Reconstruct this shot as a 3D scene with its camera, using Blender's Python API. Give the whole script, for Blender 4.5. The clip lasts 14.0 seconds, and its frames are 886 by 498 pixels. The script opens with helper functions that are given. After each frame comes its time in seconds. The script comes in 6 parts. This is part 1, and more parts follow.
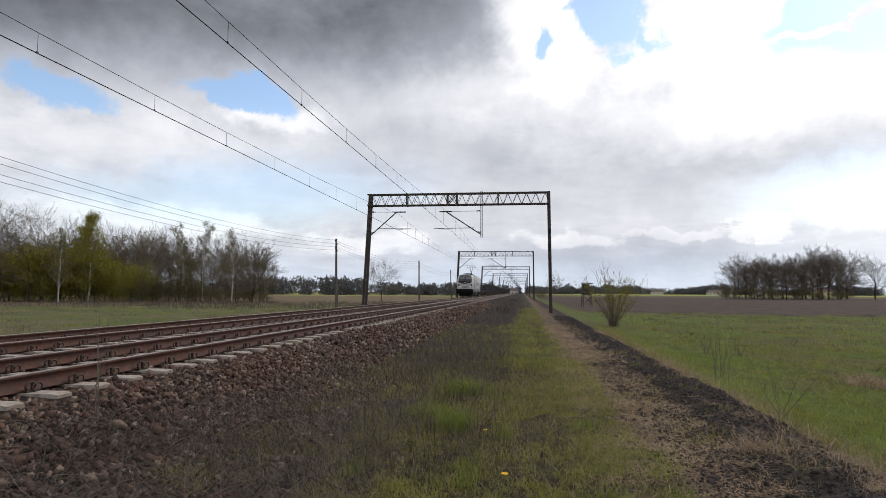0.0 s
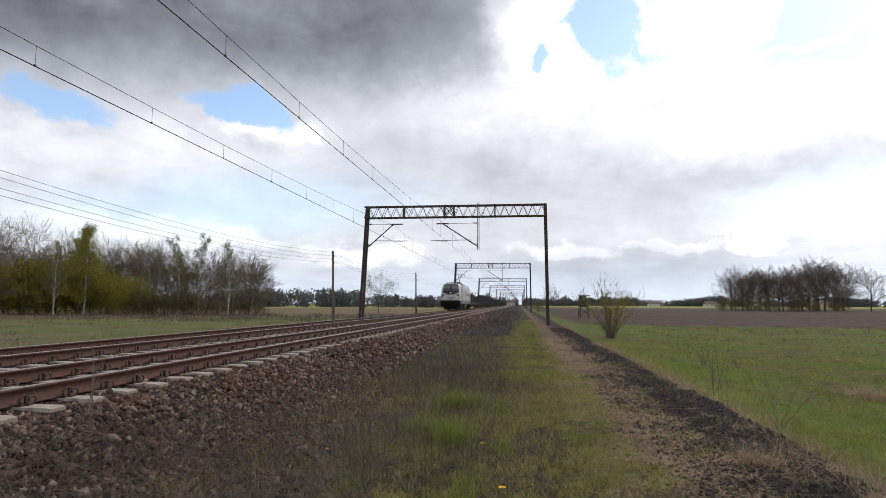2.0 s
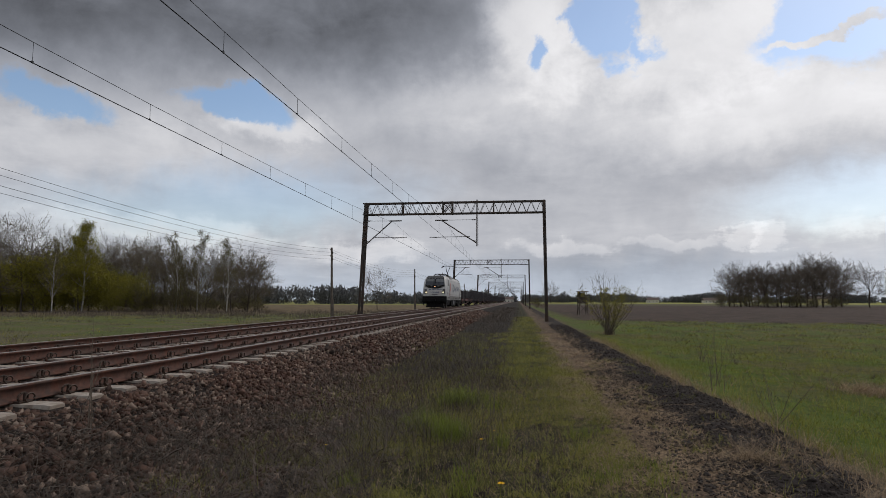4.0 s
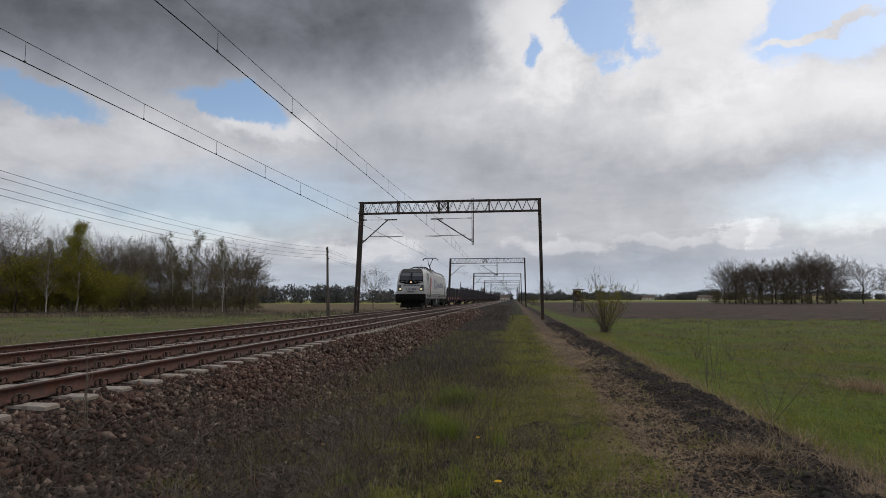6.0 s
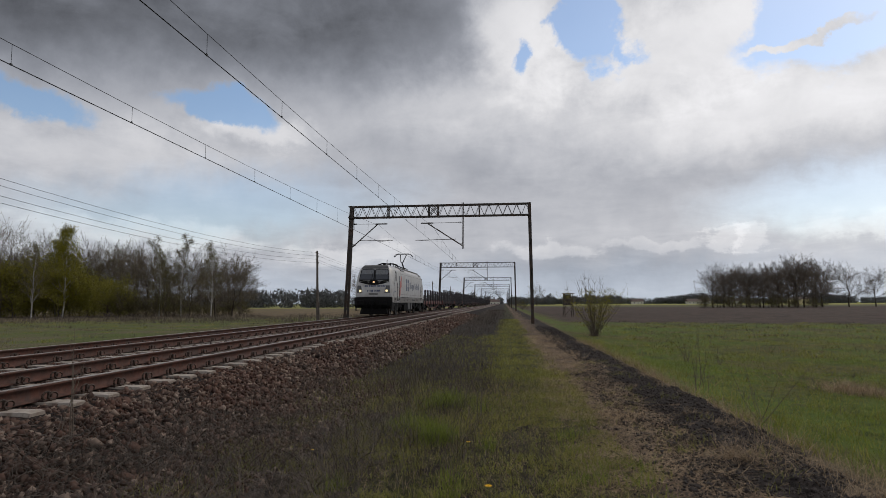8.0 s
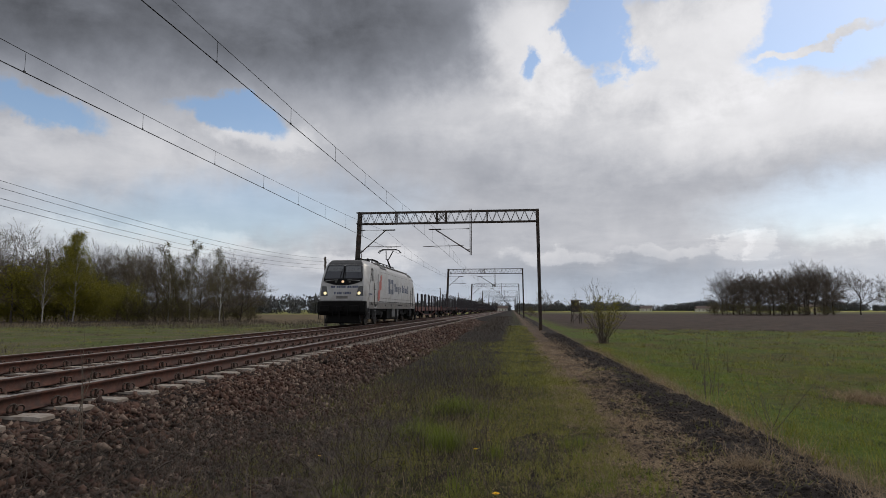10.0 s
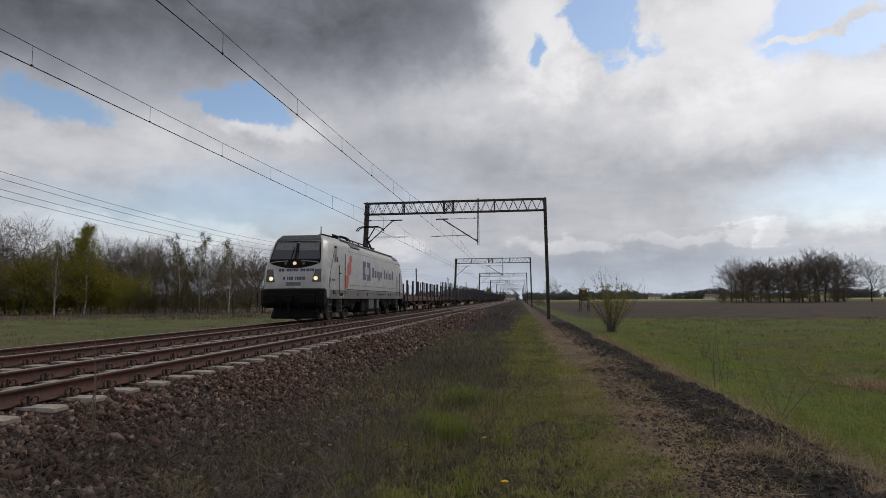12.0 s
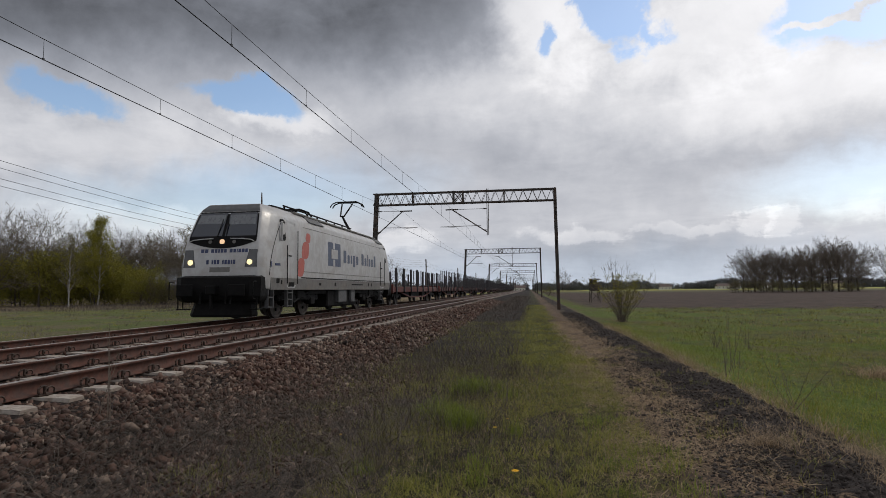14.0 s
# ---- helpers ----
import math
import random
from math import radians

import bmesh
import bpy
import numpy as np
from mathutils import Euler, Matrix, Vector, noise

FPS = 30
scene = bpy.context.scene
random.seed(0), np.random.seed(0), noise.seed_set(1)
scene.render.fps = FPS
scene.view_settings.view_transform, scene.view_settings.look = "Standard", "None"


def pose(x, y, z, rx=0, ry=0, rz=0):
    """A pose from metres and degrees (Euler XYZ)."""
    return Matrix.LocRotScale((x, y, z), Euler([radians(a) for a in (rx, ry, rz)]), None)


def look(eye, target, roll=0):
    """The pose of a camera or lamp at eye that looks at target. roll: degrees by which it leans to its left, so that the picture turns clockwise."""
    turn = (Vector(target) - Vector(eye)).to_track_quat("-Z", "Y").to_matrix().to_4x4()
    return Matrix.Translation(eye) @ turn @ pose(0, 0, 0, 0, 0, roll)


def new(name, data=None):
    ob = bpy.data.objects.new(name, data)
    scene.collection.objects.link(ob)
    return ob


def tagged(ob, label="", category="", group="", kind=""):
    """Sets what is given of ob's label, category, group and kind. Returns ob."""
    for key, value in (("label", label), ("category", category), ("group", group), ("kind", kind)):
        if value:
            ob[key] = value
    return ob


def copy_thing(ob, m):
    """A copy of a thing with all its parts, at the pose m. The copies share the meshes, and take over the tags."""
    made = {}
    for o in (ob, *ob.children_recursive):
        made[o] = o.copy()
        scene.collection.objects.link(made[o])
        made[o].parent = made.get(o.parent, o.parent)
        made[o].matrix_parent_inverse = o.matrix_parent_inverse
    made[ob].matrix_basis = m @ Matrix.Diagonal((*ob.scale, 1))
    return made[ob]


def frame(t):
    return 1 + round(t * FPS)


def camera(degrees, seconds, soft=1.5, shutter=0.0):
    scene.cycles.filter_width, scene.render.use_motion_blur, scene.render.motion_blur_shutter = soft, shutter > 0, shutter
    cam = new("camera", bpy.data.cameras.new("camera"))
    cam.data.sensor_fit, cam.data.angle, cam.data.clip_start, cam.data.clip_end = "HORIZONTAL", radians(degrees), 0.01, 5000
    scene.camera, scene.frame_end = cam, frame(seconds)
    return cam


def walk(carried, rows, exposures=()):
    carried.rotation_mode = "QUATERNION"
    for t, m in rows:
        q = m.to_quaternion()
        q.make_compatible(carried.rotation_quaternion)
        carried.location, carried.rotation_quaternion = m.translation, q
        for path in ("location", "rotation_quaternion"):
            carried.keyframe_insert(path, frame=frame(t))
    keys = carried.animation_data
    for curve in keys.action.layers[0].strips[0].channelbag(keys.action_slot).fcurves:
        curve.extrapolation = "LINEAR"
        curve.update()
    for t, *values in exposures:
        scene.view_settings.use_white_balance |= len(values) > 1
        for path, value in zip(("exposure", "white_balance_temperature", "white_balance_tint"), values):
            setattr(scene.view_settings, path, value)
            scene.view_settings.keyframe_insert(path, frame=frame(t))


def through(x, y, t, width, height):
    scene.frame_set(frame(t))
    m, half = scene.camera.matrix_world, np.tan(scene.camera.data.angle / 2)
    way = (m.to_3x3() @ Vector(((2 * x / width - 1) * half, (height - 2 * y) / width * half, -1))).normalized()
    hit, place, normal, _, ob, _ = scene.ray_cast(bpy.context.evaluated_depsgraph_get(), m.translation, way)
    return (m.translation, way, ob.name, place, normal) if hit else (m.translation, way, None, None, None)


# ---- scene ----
EYE = 1.6
RAIL = 0.64          # railhead above the path
NEAR, FAR = -6.4, -10.0   # track axes
cam = camera(73.2, 14.0, soft=0.6)
walk(cam, [
    (0, pose(0, 0, EYE, 94.101, -0.330, 7.580)),
    (0.5, pose(0, 0, EYE, 94.255, -0.386, 7.521)),
    (1, pose(0, 0, EYE, 94.970, -0.455, 7.181)),
    (1.5, pose(0, 0, EYE, 94.937, -0.334, 7.381)),
    (2, pose(0, 0, EYE, 95.265, -0.244, 7.289)),
    (2.5, pose(0, 0, EYE, 95.045, -0.352, 7.110)),
    (3, pose(0, 0, EYE, 95.097, -0.410, 7.092)),
    (5.5, pose(0, 0, EYE, 94.655, 0.412, 7.207)),
    (6, pose(0, 0, EYE, 94.808, 0.145, 6.797)),
    (6.5, pose(0, 0, EYE, 94.859, 0.344, 7.160)),
    (7, pose(0, 0, EYE, 94.876, 0.000, 6.840)),
    (7.5, pose(0, 0, EYE, 94.862, 0.035, 6.196)),
    (8, pose(0, 0, EYE, 95.209, 0.245, 5.863)),
    (10.5, pose(0, 0, EYE, 95.814, 0.012, 6.742)),
    (11, pose(0, 0, EYE, 95.700, 0.053, 6.818)),
    (11.5, pose(0, 0, EYE, 95.197, 0.449, 6.819)),
    (12, pose(0, 0, EYE, 94.830, 0.441, 7.352)),
    (12.5, pose(0, 0, EYE, 94.510, 0.696, 7.595)),
    (13, pose(0, 0, EYE, 94.557, 0.351, 7.776)),
    (13.5, pose(0, 0, EYE, 94.132, 0.465, 7.737)),
    (14, pose(0, 0, EYE, 93.940, 0.605, 8.295)),
], exposures=[(0, 0.36), (0.8, 0.64), (2.1, 0.46), (2.5, 0.04), (3.0, -0.17), (12, -0.18), (14, -0.02)])

# ---- world and sun ----
SUN_AZ, SUN_EL = 48.0, 42.0     # degrees to the right of the track, above the horizon


class Nodes:
    """Short-hand to wire up a node tree."""

    def __init__(self, tree):
        self.tree = tree

    def add(self, kind, **props):
        n = self.tree.nodes.new(kind)
        for k, v in props.items():
            setattr(n, k, v)
        return n

    def plug(self, value, socket):
        if hasattr(value, "is_output"):
            self.tree.links.new(value, socket)
        else:
            socket.default_value = value

    def math(self, op, a, b=0.0, clamp=False):
        n = self.add("ShaderNodeMath", operation=op, use_clamp=clamp)
        self.plug(a, n.inputs[0])
        self.plug(b, n.inputs[1])
        return n.outputs[0]

    def step(self, v, lo, hi):
        n = self.add("ShaderNodeMapRange", interpolation_type="SMOOTHSTEP")
        self.plug(v, n.inputs[0])
        self.plug(lo, n.inputs[1])
        self.plug(hi, n.inputs[2])
        return n.outputs[0]

    def mix(self, f, a, b):
        n = self.add("ShaderNodeMix", data_type="RGBA")
        self.plug(f, n.inputs[0])
        self.plug(a if hasattr(a, "is_output") else (*a, 1), n.inputs[6])
        self.plug(b if hasattr(b, "is_output") else (*b, 1), n.inputs[7])
        return n.outputs[2]

    def noise(self, vec, scale, detail=4.0, rough=0.55, dist=0.0):
        n = self.add("ShaderNodeTexNoise")
        if vec is not None:
            self.plug(vec, n.inputs["Vector"])
        n.inputs["Scale"].default_value = scale
        n.inputs["Detail"].default_value = detail
        n.inputs["Roughness"].default_value = rough
        n.inputs["Distortion"].default_value = dist
        return n.outputs["Fac"]


def make_sky():
    world = bpy.data.worlds.new("sky")
    world.use_nodes = True
    scene.world = world
    world.node_tree.nodes.clear()
    k = Nodes(world.node_tree)
    sky = k.add("ShaderNodeTexSky", sky_type="NISHITA", sun_disc=False, sun_elevation=radians(SUN_EL), sun_rotation=radians(SUN_AZ))
    sky.air_density, sky.dust_density = 1.0, 0.6
    blue = k.add("ShaderNodeVectorMath", operation="SCALE")
    k.plug(sky.outputs[0], blue.inputs[0])
    blue.inputs["Scale"].default_value = 0.15
    co = k.add("ShaderNodeTexCoord").outputs["Generated"]
    xyz = k.add("ShaderNodeSeparateXYZ")
    k.plug(co, xyz.inputs[0])
    x, y, z = xyz.outputs
    az = k.math("MULTIPLY", k.math("ARCTAN2", x, y), 57.2958)      # degrees right of the track
    el = k.math("MULTIPLY", k.math("ARCSINE", z), 57.2958)
    flat = k.math("ADD", k.math("MAXIMUM", z, 0.0), 0.16)
    plane = k.add("ShaderNodeCombineXYZ")
    k.plug(k.math("DIVIDE", x, flat), plane.inputs[0])
    k.plug(k.math("DIVIDE", y, flat), plane.inputs[1])
    p = plane.outputs[0]
    big = k.noise(p, 1.1, 6.0, 0.55, 0.3)
    mid = k.noise(p, 3.2, 7.0, 0.6, 0.4)
    puff = k.noise(co, 9.0, 8.0, 0.62, 0.2)
    ragged = k.math("ADD", k.math("MULTIPLY", k.math("SUBTRACT", mid, 0.5), 1.1), k.math("MULTIPLY", k.math("SUBTRACT", puff, 0.5), 1.7))

    # bend the outlines of all masses like turbulent air does
    def swirl(scale, detail):
        n = k.add("ShaderNodeTexNoise")
        k.plug(co, n.inputs["Vector"])
        n.inputs["Scale"].default_value, n.inputs["Detail"].default_value, n.inputs["Roughness"].default_value = scale, detail, 0.62
        out = k.add("ShaderNodeSeparateXYZ")
        k.plug(n.outputs["Color"], out.inputs[0])
        return [k.math("SUBTRACT", o, 0.5) for o in out.outputs]

    s1, s2 = swirl(5.0, 3.0), swirl(17.0, 6.0)
    az = k.math("ADD", az, k.math("ADD", k.math("MULTIPLY", s1[0], 7.0), k.math("MULTIPLY", s2[0], 5.5)))
    el = k.math("ADD", el, k.math("ADD", k.math("MULTIPLY", s1[1], 3.0), k.math("MULTIPLY", s2[1], 3.5)))

    def bank(a, e, wa, we, rag=1.0, soft=0.5, tilt=0.0):
        """A cloud mass or gap round azimuth a, elevation e: 1 inside, 0 outside, with a ragged edge."""
        da = k.math("SUBTRACT", az, a)
        de = k.math("SUBTRACT", k.math("SUBTRACT", el, e), k.math("MULTIPLY", da, tilt))
        u, v = k.math("DIVIDE", da, wa), k.math("DIVIDE", de, we)
        r = k.math("SQRT", k.math("ADD", k.math("MULTIPLY", u, u), k.math("MULTIPLY", v, v)))
        inside = k.math("ADD", k.math("SUBTRACT", 1.0, r), k.math("MULTIPLY", ragged, rag))
        return k.step(inside, -soft * 0.5, soft * 0.5)

    def most(*masks):
        out = masks[0]
        for m in masks[1:]:
            out = k.math("MAXIMUM", out, m)
        return out

    # gaps through which the blue shows
    gaps = most(bank(-27.6, 17.7, 4.8, 1.5, 0.35, 0.45, -0.10), bank(-41.0, 15.9, 3.8, 1.25, 0.35, 0.6, -0.15),
                bank(9.4, 25.4, 2.8, 4.0, 0.95, 0.35), bank(2.8, 22.4, 1.5, 1.2, 0.9, 0.5), bank(13.5, 22.4, 3.0, 1.3, 1.1, 0.5),
                bank(28.5, 21.8, 8.0, 3.4, 0.9, 0.4, 0.05), bank(21, 32, 14, 5.0, 0.6, 0.4),
                k.math("MULTIPLY", bank(-27, 8.8, 13, 2.8, 0.4, 1.5, 0.08), 0.62), k.math("MULTIPLY", bank(30, 8.2, 9, 2.4, 0.4, 1.5), 0.55))
    islands = most(bank(25.5, 20.9, 4.2, 0.40, 0.35, 0.6, 0.16), bank(17.0, 23.6, 4.6, 3.4, 0.9, 0.35, -0.1))
    gaps = k.math("MULTIPLY", gaps, k.math("SUBTRACT", 1.0, islands))
    # a broken layer of cloud over the rest of the sky
    else_gaps = k.step(big, 0.60, 0.74)
    behind = k.step(y, 0.55, 0.2)
    gaps = k.math("MAXIMUM", gaps, k.math("MULTIPLY", else_gaps, behind))
    cover = k.math("SUBTRACT", 1.0, k.math("MULTIPLY", gaps, 0.95))

    # brightness of the cloud: grey undersides, white sunlit rims
    body = k.math("ADD", k.math("MULTIPLY", k.math("SUBTRACT", mid, 0.5), 0.25), k.math("MULTIPLY", k.math("SUBTRACT", puff, 0.5), 0.30))
    shade = k.math("ADD", k.math("ADD", 0.60, k.math("MULTIPLY", k.step(az, -12.0, 30.0), 0.12)), body)
    dark = most(k.math("MULTIPLY", bank(-24, 27.5, 24, 7.8, 0.28, 1.0, 0.0), 0.92), bank(-44, 25.5, 17, 7.5, 0.35, 1.1), k.math("MULTIPLY", bank(-10, 22.8, 8, 3.2, 0.35, 1.1), 0.60))
    shade = k.math("SUBTRACT", shade, k.math("MULTIPLY", dark, 0.43))

    def swell(amount, *shape):
        return k.math("ADD", shade, k.math("MULTIPLY", bank(*shape), amount))

    shade = swell(0.34, 2.5, 24.5, 5.0, 5.0, 0.5, 1.1)            # bright rim of the great cloud
    shade = swell(0.20, 17, 22.0, 9.0, 4.5, 0.6, 0.9)
    shade = swell(0.22, 25, 16.0, 17.0, 3.2, 0.5, 1.6, 0.05)
    shade = swell(0.12, -4, 19.0, 7.0, 3.0, 0.5, 1.6)
    shade = swell(0.20, -24, 16.0, 5.0, 1.3, 0.8, 1.0)
    shade = swell(0.10, -38, 12.5, 11.0, 2.4, 0.7, 1.4)
    shade = swell(-0.10, 5, 11.5, 16.0, 3.8, 0.5, 1.8)
    shade = swell(-0.10, 22, 12.0, 12.0, 1.8, 0.5, 1.6)
    shade = swell(-0.16, 10, 3.6, 10.0, 1.9, 0.5, 1.2)            # blue-grey haze bank low down
    shade = swell(0.13, 19.6, 5.3, 2.6, 1.1, 1.6, 0.4)            # small cumulus heads
    shade = swell(0.13, 22.6, 5.0, 2.2, 1.2, 1.6, 0.4)
    shade = swell(0.10, 14.5, 5.4, 4.0, 0.7, 1.2, 0.5)
    shade = swell(0.14, 4.6, 5.3, 4.0, 0.8, 1.0, 0.6)
    shade = swell(0.14, 31.5, 6.0, 5.0, 1.1, 0.8, 0.8)
    shade = swell(0.20, -32, 6.4, 9.0, 1.2, 0.8, 0.8, -0.05)
    shade = swell(0.18, -15.0, 4.8, 5.0, 1.1, 1.0, 0.8)
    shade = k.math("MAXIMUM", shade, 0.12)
    tone = k.mix(k.step(shade, 0.2, 0.95), (0.845, 0.895, 1.03), (0.99, 0.985, 1.01))
    lit = k.add("ShaderNodeVectorMath", operation="SCALE")
    k.plug(tone, lit.inputs[0])
    k.plug(shade, lit.inputs["Scale"])
    low = k.math("MULTIPLY", k.step(el, 6.0, 0.5), 0.42)
    hazy = k.mix(low, lit.outputs[0], (0.46, 0.58, 0.74))
    colour = k.mix(cover, blue.outputs[0], hazy)
    bg = k.add("ShaderNodeBackground")
    k.plug(colour, bg.inputs[0])
    bg.inputs[1].default_value = 1.0
    k.plug(bg.outputs[0], k.add("ShaderNodeOutputWorld").inputs[0])


make_sky()
sun_data = bpy.data.lights.new("sun", "SUN")
sun_data.energy, sun_data.angle, sun_data.color = 1.15, radians(10), (1.0, 0.92, 0.80)
sun = new("sun", sun_data)
_a, _e = radians(SUN_AZ), radians(SUN_EL)
sun.matrix_world = look((60 * math.sin(_a) * math.cos(_e), 60 * math.cos(_a) * math.cos(_e), 60 * math.sin(_e)), (0, 0, 0))

# ---- materials ----


def surface(name, base, other=None, scale=8.0, rough=0.7, metal=0.0, bump=0.0, bump_scale=40.0, island=0.0, objrand=0.0, dirt=None, dirt_amount=0.35, dirt_scale=1.5, spec=0.4, pale=None, through=0.0):
    """A two-scale procedural surface: base and other mixed by fine noise, dirt by coarse noise, with relief."""
    m = bpy.data.materials.new(name)
    m.use_nodes = True
    k = Nodes(m.node_tree)
    b = m.node_tree.nodes["Principled BSDF"]
    co = k.add("ShaderNodeTexCoord").outputs["Object"]
    other = other or tuple(c * 0.7 for c in base)
    f = k.step(k.noise(co, scale, 6.0, 0.6), 0.32, 0.68)
    if island:
        f = k.math("ADD", k.math("MULTIPLY", f, 1 - island), k.math("MULTIPLY", k.add("ShaderNodeNewGeometry").outputs["Random Per Island"], island))
    if objrand:
        f = k.math("ADD", k.math("MULTIPLY", f, 1 - objrand), k.math("MULTIPLY", k.add("ShaderNodeObjectInfo").outputs["Random"], objrand))
    c = k.mix(f, base, other)
    if pale:
        pick = k.math("FRACT", k.math("MULTIPLY", k.add("ShaderNodeNewGeometry").outputs["Random Per Island"], 37.0))
        c = k.mix(k.step(pick, 0.70, 0.97), c, pale)
    if dirt:
        c = k.mix(k.math("MULTIPLY", k.step(k.noise(co, dirt_scale, 7.0, 0.65, 0.5), 0.42, 0.66), dirt_amount), c, dirt)
    k.plug(c, b.inputs["Base Color"])
    b.inputs["Metallic"].default_value = metal
    b.inputs["Specular IOR Level"].default_value = spec
    r = k.add("ShaderNodeMapRange")
    k.plug(k.noise(co, scale * 2.3, 4.0), r.inputs[0])
    r.inputs[1].default_value, r.inputs[2].default_value = 0.3, 0.7
    r.inputs[3].default_value, r.inputs[4].default_value = max(rough - 0.1, 0.02), min(rough + 0.1, 1)
    k.plug(r.outputs[0], b.inputs["Roughness"])
    if bump:
        n = k.add("ShaderNodeBump")
        n.inputs["Strength"].default_value = 0.6
        n.inputs["Distance"].default_value = bump
        k.plug(k.noise(co, bump_scale, 5.0, 0.6), n.inputs["Height"])
        k.plug(n.outputs[0], b.inputs["Normal"])
    if through:
        # thin leaves let a share of the light through
        t, blend = k.add("ShaderNodeBsdfTranslucent"), k.add("ShaderNodeMixShader")
        k.plug(c, t.inputs[0])
        blend.inputs[0].default_value = through
        k.plug(b.outputs[0], blend.inputs[1])
        k.plug(t.outputs[0], blend.inputs[2])
        k.plug(blend.outputs[0], m.node_tree.nodes["Material Output"].inputs[0])
    return m


M_STEEL = surface("weathered_steel", (0.055, 0.05, 0.047), (0.03, 0.025, 0.022), 6, 0.65, 0.3, 0.002, 60, dirt=(0.10, 0.05, 0.03), dirt_amount=0.5)
M_WIRE = surface("copper_wire", (0.03, 0.032, 0.035), None, 3, 0.5, 0.5)
M_RUST = surface("rusty_rail", (0.088, 0.031, 0.019), (0.045, 0.020, 0.014), 9, 0.75, 0.2, 0.003, 50, dirt=(0.045, 0.03, 0.026), dirt_amount=0.7, dirt_scale=2)
M_RAILHEAD = surface("worn_railhead", (0.36, 0.33, 0.31), (0.22, 0.19, 0.17), 20, 0.38, 0.8, dirt=(0.16, 0.09, 0.06), dirt_amount=0.5, dirt_scale=3)
M_SLEEPER = surface("concrete_sleeper", (0.36, 0.325, 0.285), (0.25, 0.215, 0.185), 14, 0.9, 0, 0.006, 70, objrand=0.3, dirt=(0.13, 0.085, 0.06), dirt_amount=0.6, dirt_scale=4)
M_CLIP = surface("black_fastener", (0.030, 0.022, 0.018), (0.06, 0.035, 0.025), 20, 0.6, 0.5)
M_STONE = surface("ballast_stone", (0.125, 0.073, 0.053), (0.010, 0.007, 0.006), 18, 0.9, 0, 0.004, 60, island=0.8, pale=(0.25, 0.19, 0.15), dirt=(0.085, 0.033, 0.021), dirt_amount=0.5, dirt_scale=0.7)
M_WOOD = surface("weathered_pole", (0.12, 0.10, 0.085), (0.07, 0.058, 0.05), 5, 0.85, 0, 0.004, 30)
M_BARK = surface("dark_bark", (0.070, 0.056, 0.044), (0.04, 0.033, 0.027), 6, 0.9, 0, 0.01, 20)
M_BIRCH = surface("birch_bark", (0.46, 0.44, 0.40), (0.12, 0.11, 0.10), 3.5, 0.8, 0, 0.004, 30)
M_TWIG = surface("bare_twigs", (0.15, 0.122, 0.095), (0.075, 0.060, 0.048), 4, 0.9, island=0.6)
M_SPRING = surface("spring_leaves", (0.30, 0.275, 0.030), (0.13, 0.122, 0.020), 1.0, 0.7, island=0.6, through=0.45)
M_OLIVE = surface("olive_leaves", (0.17, 0.155, 0.05), (0.09, 0.082, 0.035), 1.0, 0.7, island=0.6, through=0.4)
M_GRASS = surface("grass_blades", (0.33, 0.315, 0.065), (0.085, 0.095, 0.020), 0.7, 0.6, island=0.6, through=0.4)
M_LUSH = surface("lush_grass", (0.23, 0.275, 0.036), (0.085, 0.115, 0.018), 0.6, 0.6, island=0.5, through=0.4)
M_STRAW = surface("dry_grass", (0.46, 0.335, 0.205), (0.12, 0.085, 0.055), 1.2, 0.8, island=0.7, through=0.2)
M_STEM = surface("dead_stems", (0.135, 0.105, 0.084), (0.010, 0.008, 0.007), 1.5, 0.85, island=0.9)
M_HAY = surface("grey_dead_stalks", (0.145, 0.118, 0.094), (0.03, 0.025, 0.021), 1.0, 0.85, island=0.7)
# pale blue-grey base colour stands in for the haze over distant trees
M_HAZED_WOOD = surface("haze_tinted_woods", (0.125, 0.128, 0.13), (0.075, 0.078, 0.08), 0.05, 0.9, island=0.5)
M_FLOWER = surface("dandelion_yellow", (0.85, 0.55, 0.01), (0.75, 0.42, 0.01), 60, 0.7)
M_SOIL = surface("turned_soil", (0.040, 0.031, 0.027), (0.020, 0.016, 0.0145), 14, 0.95, 0, 0.01, 40, island=0.4)


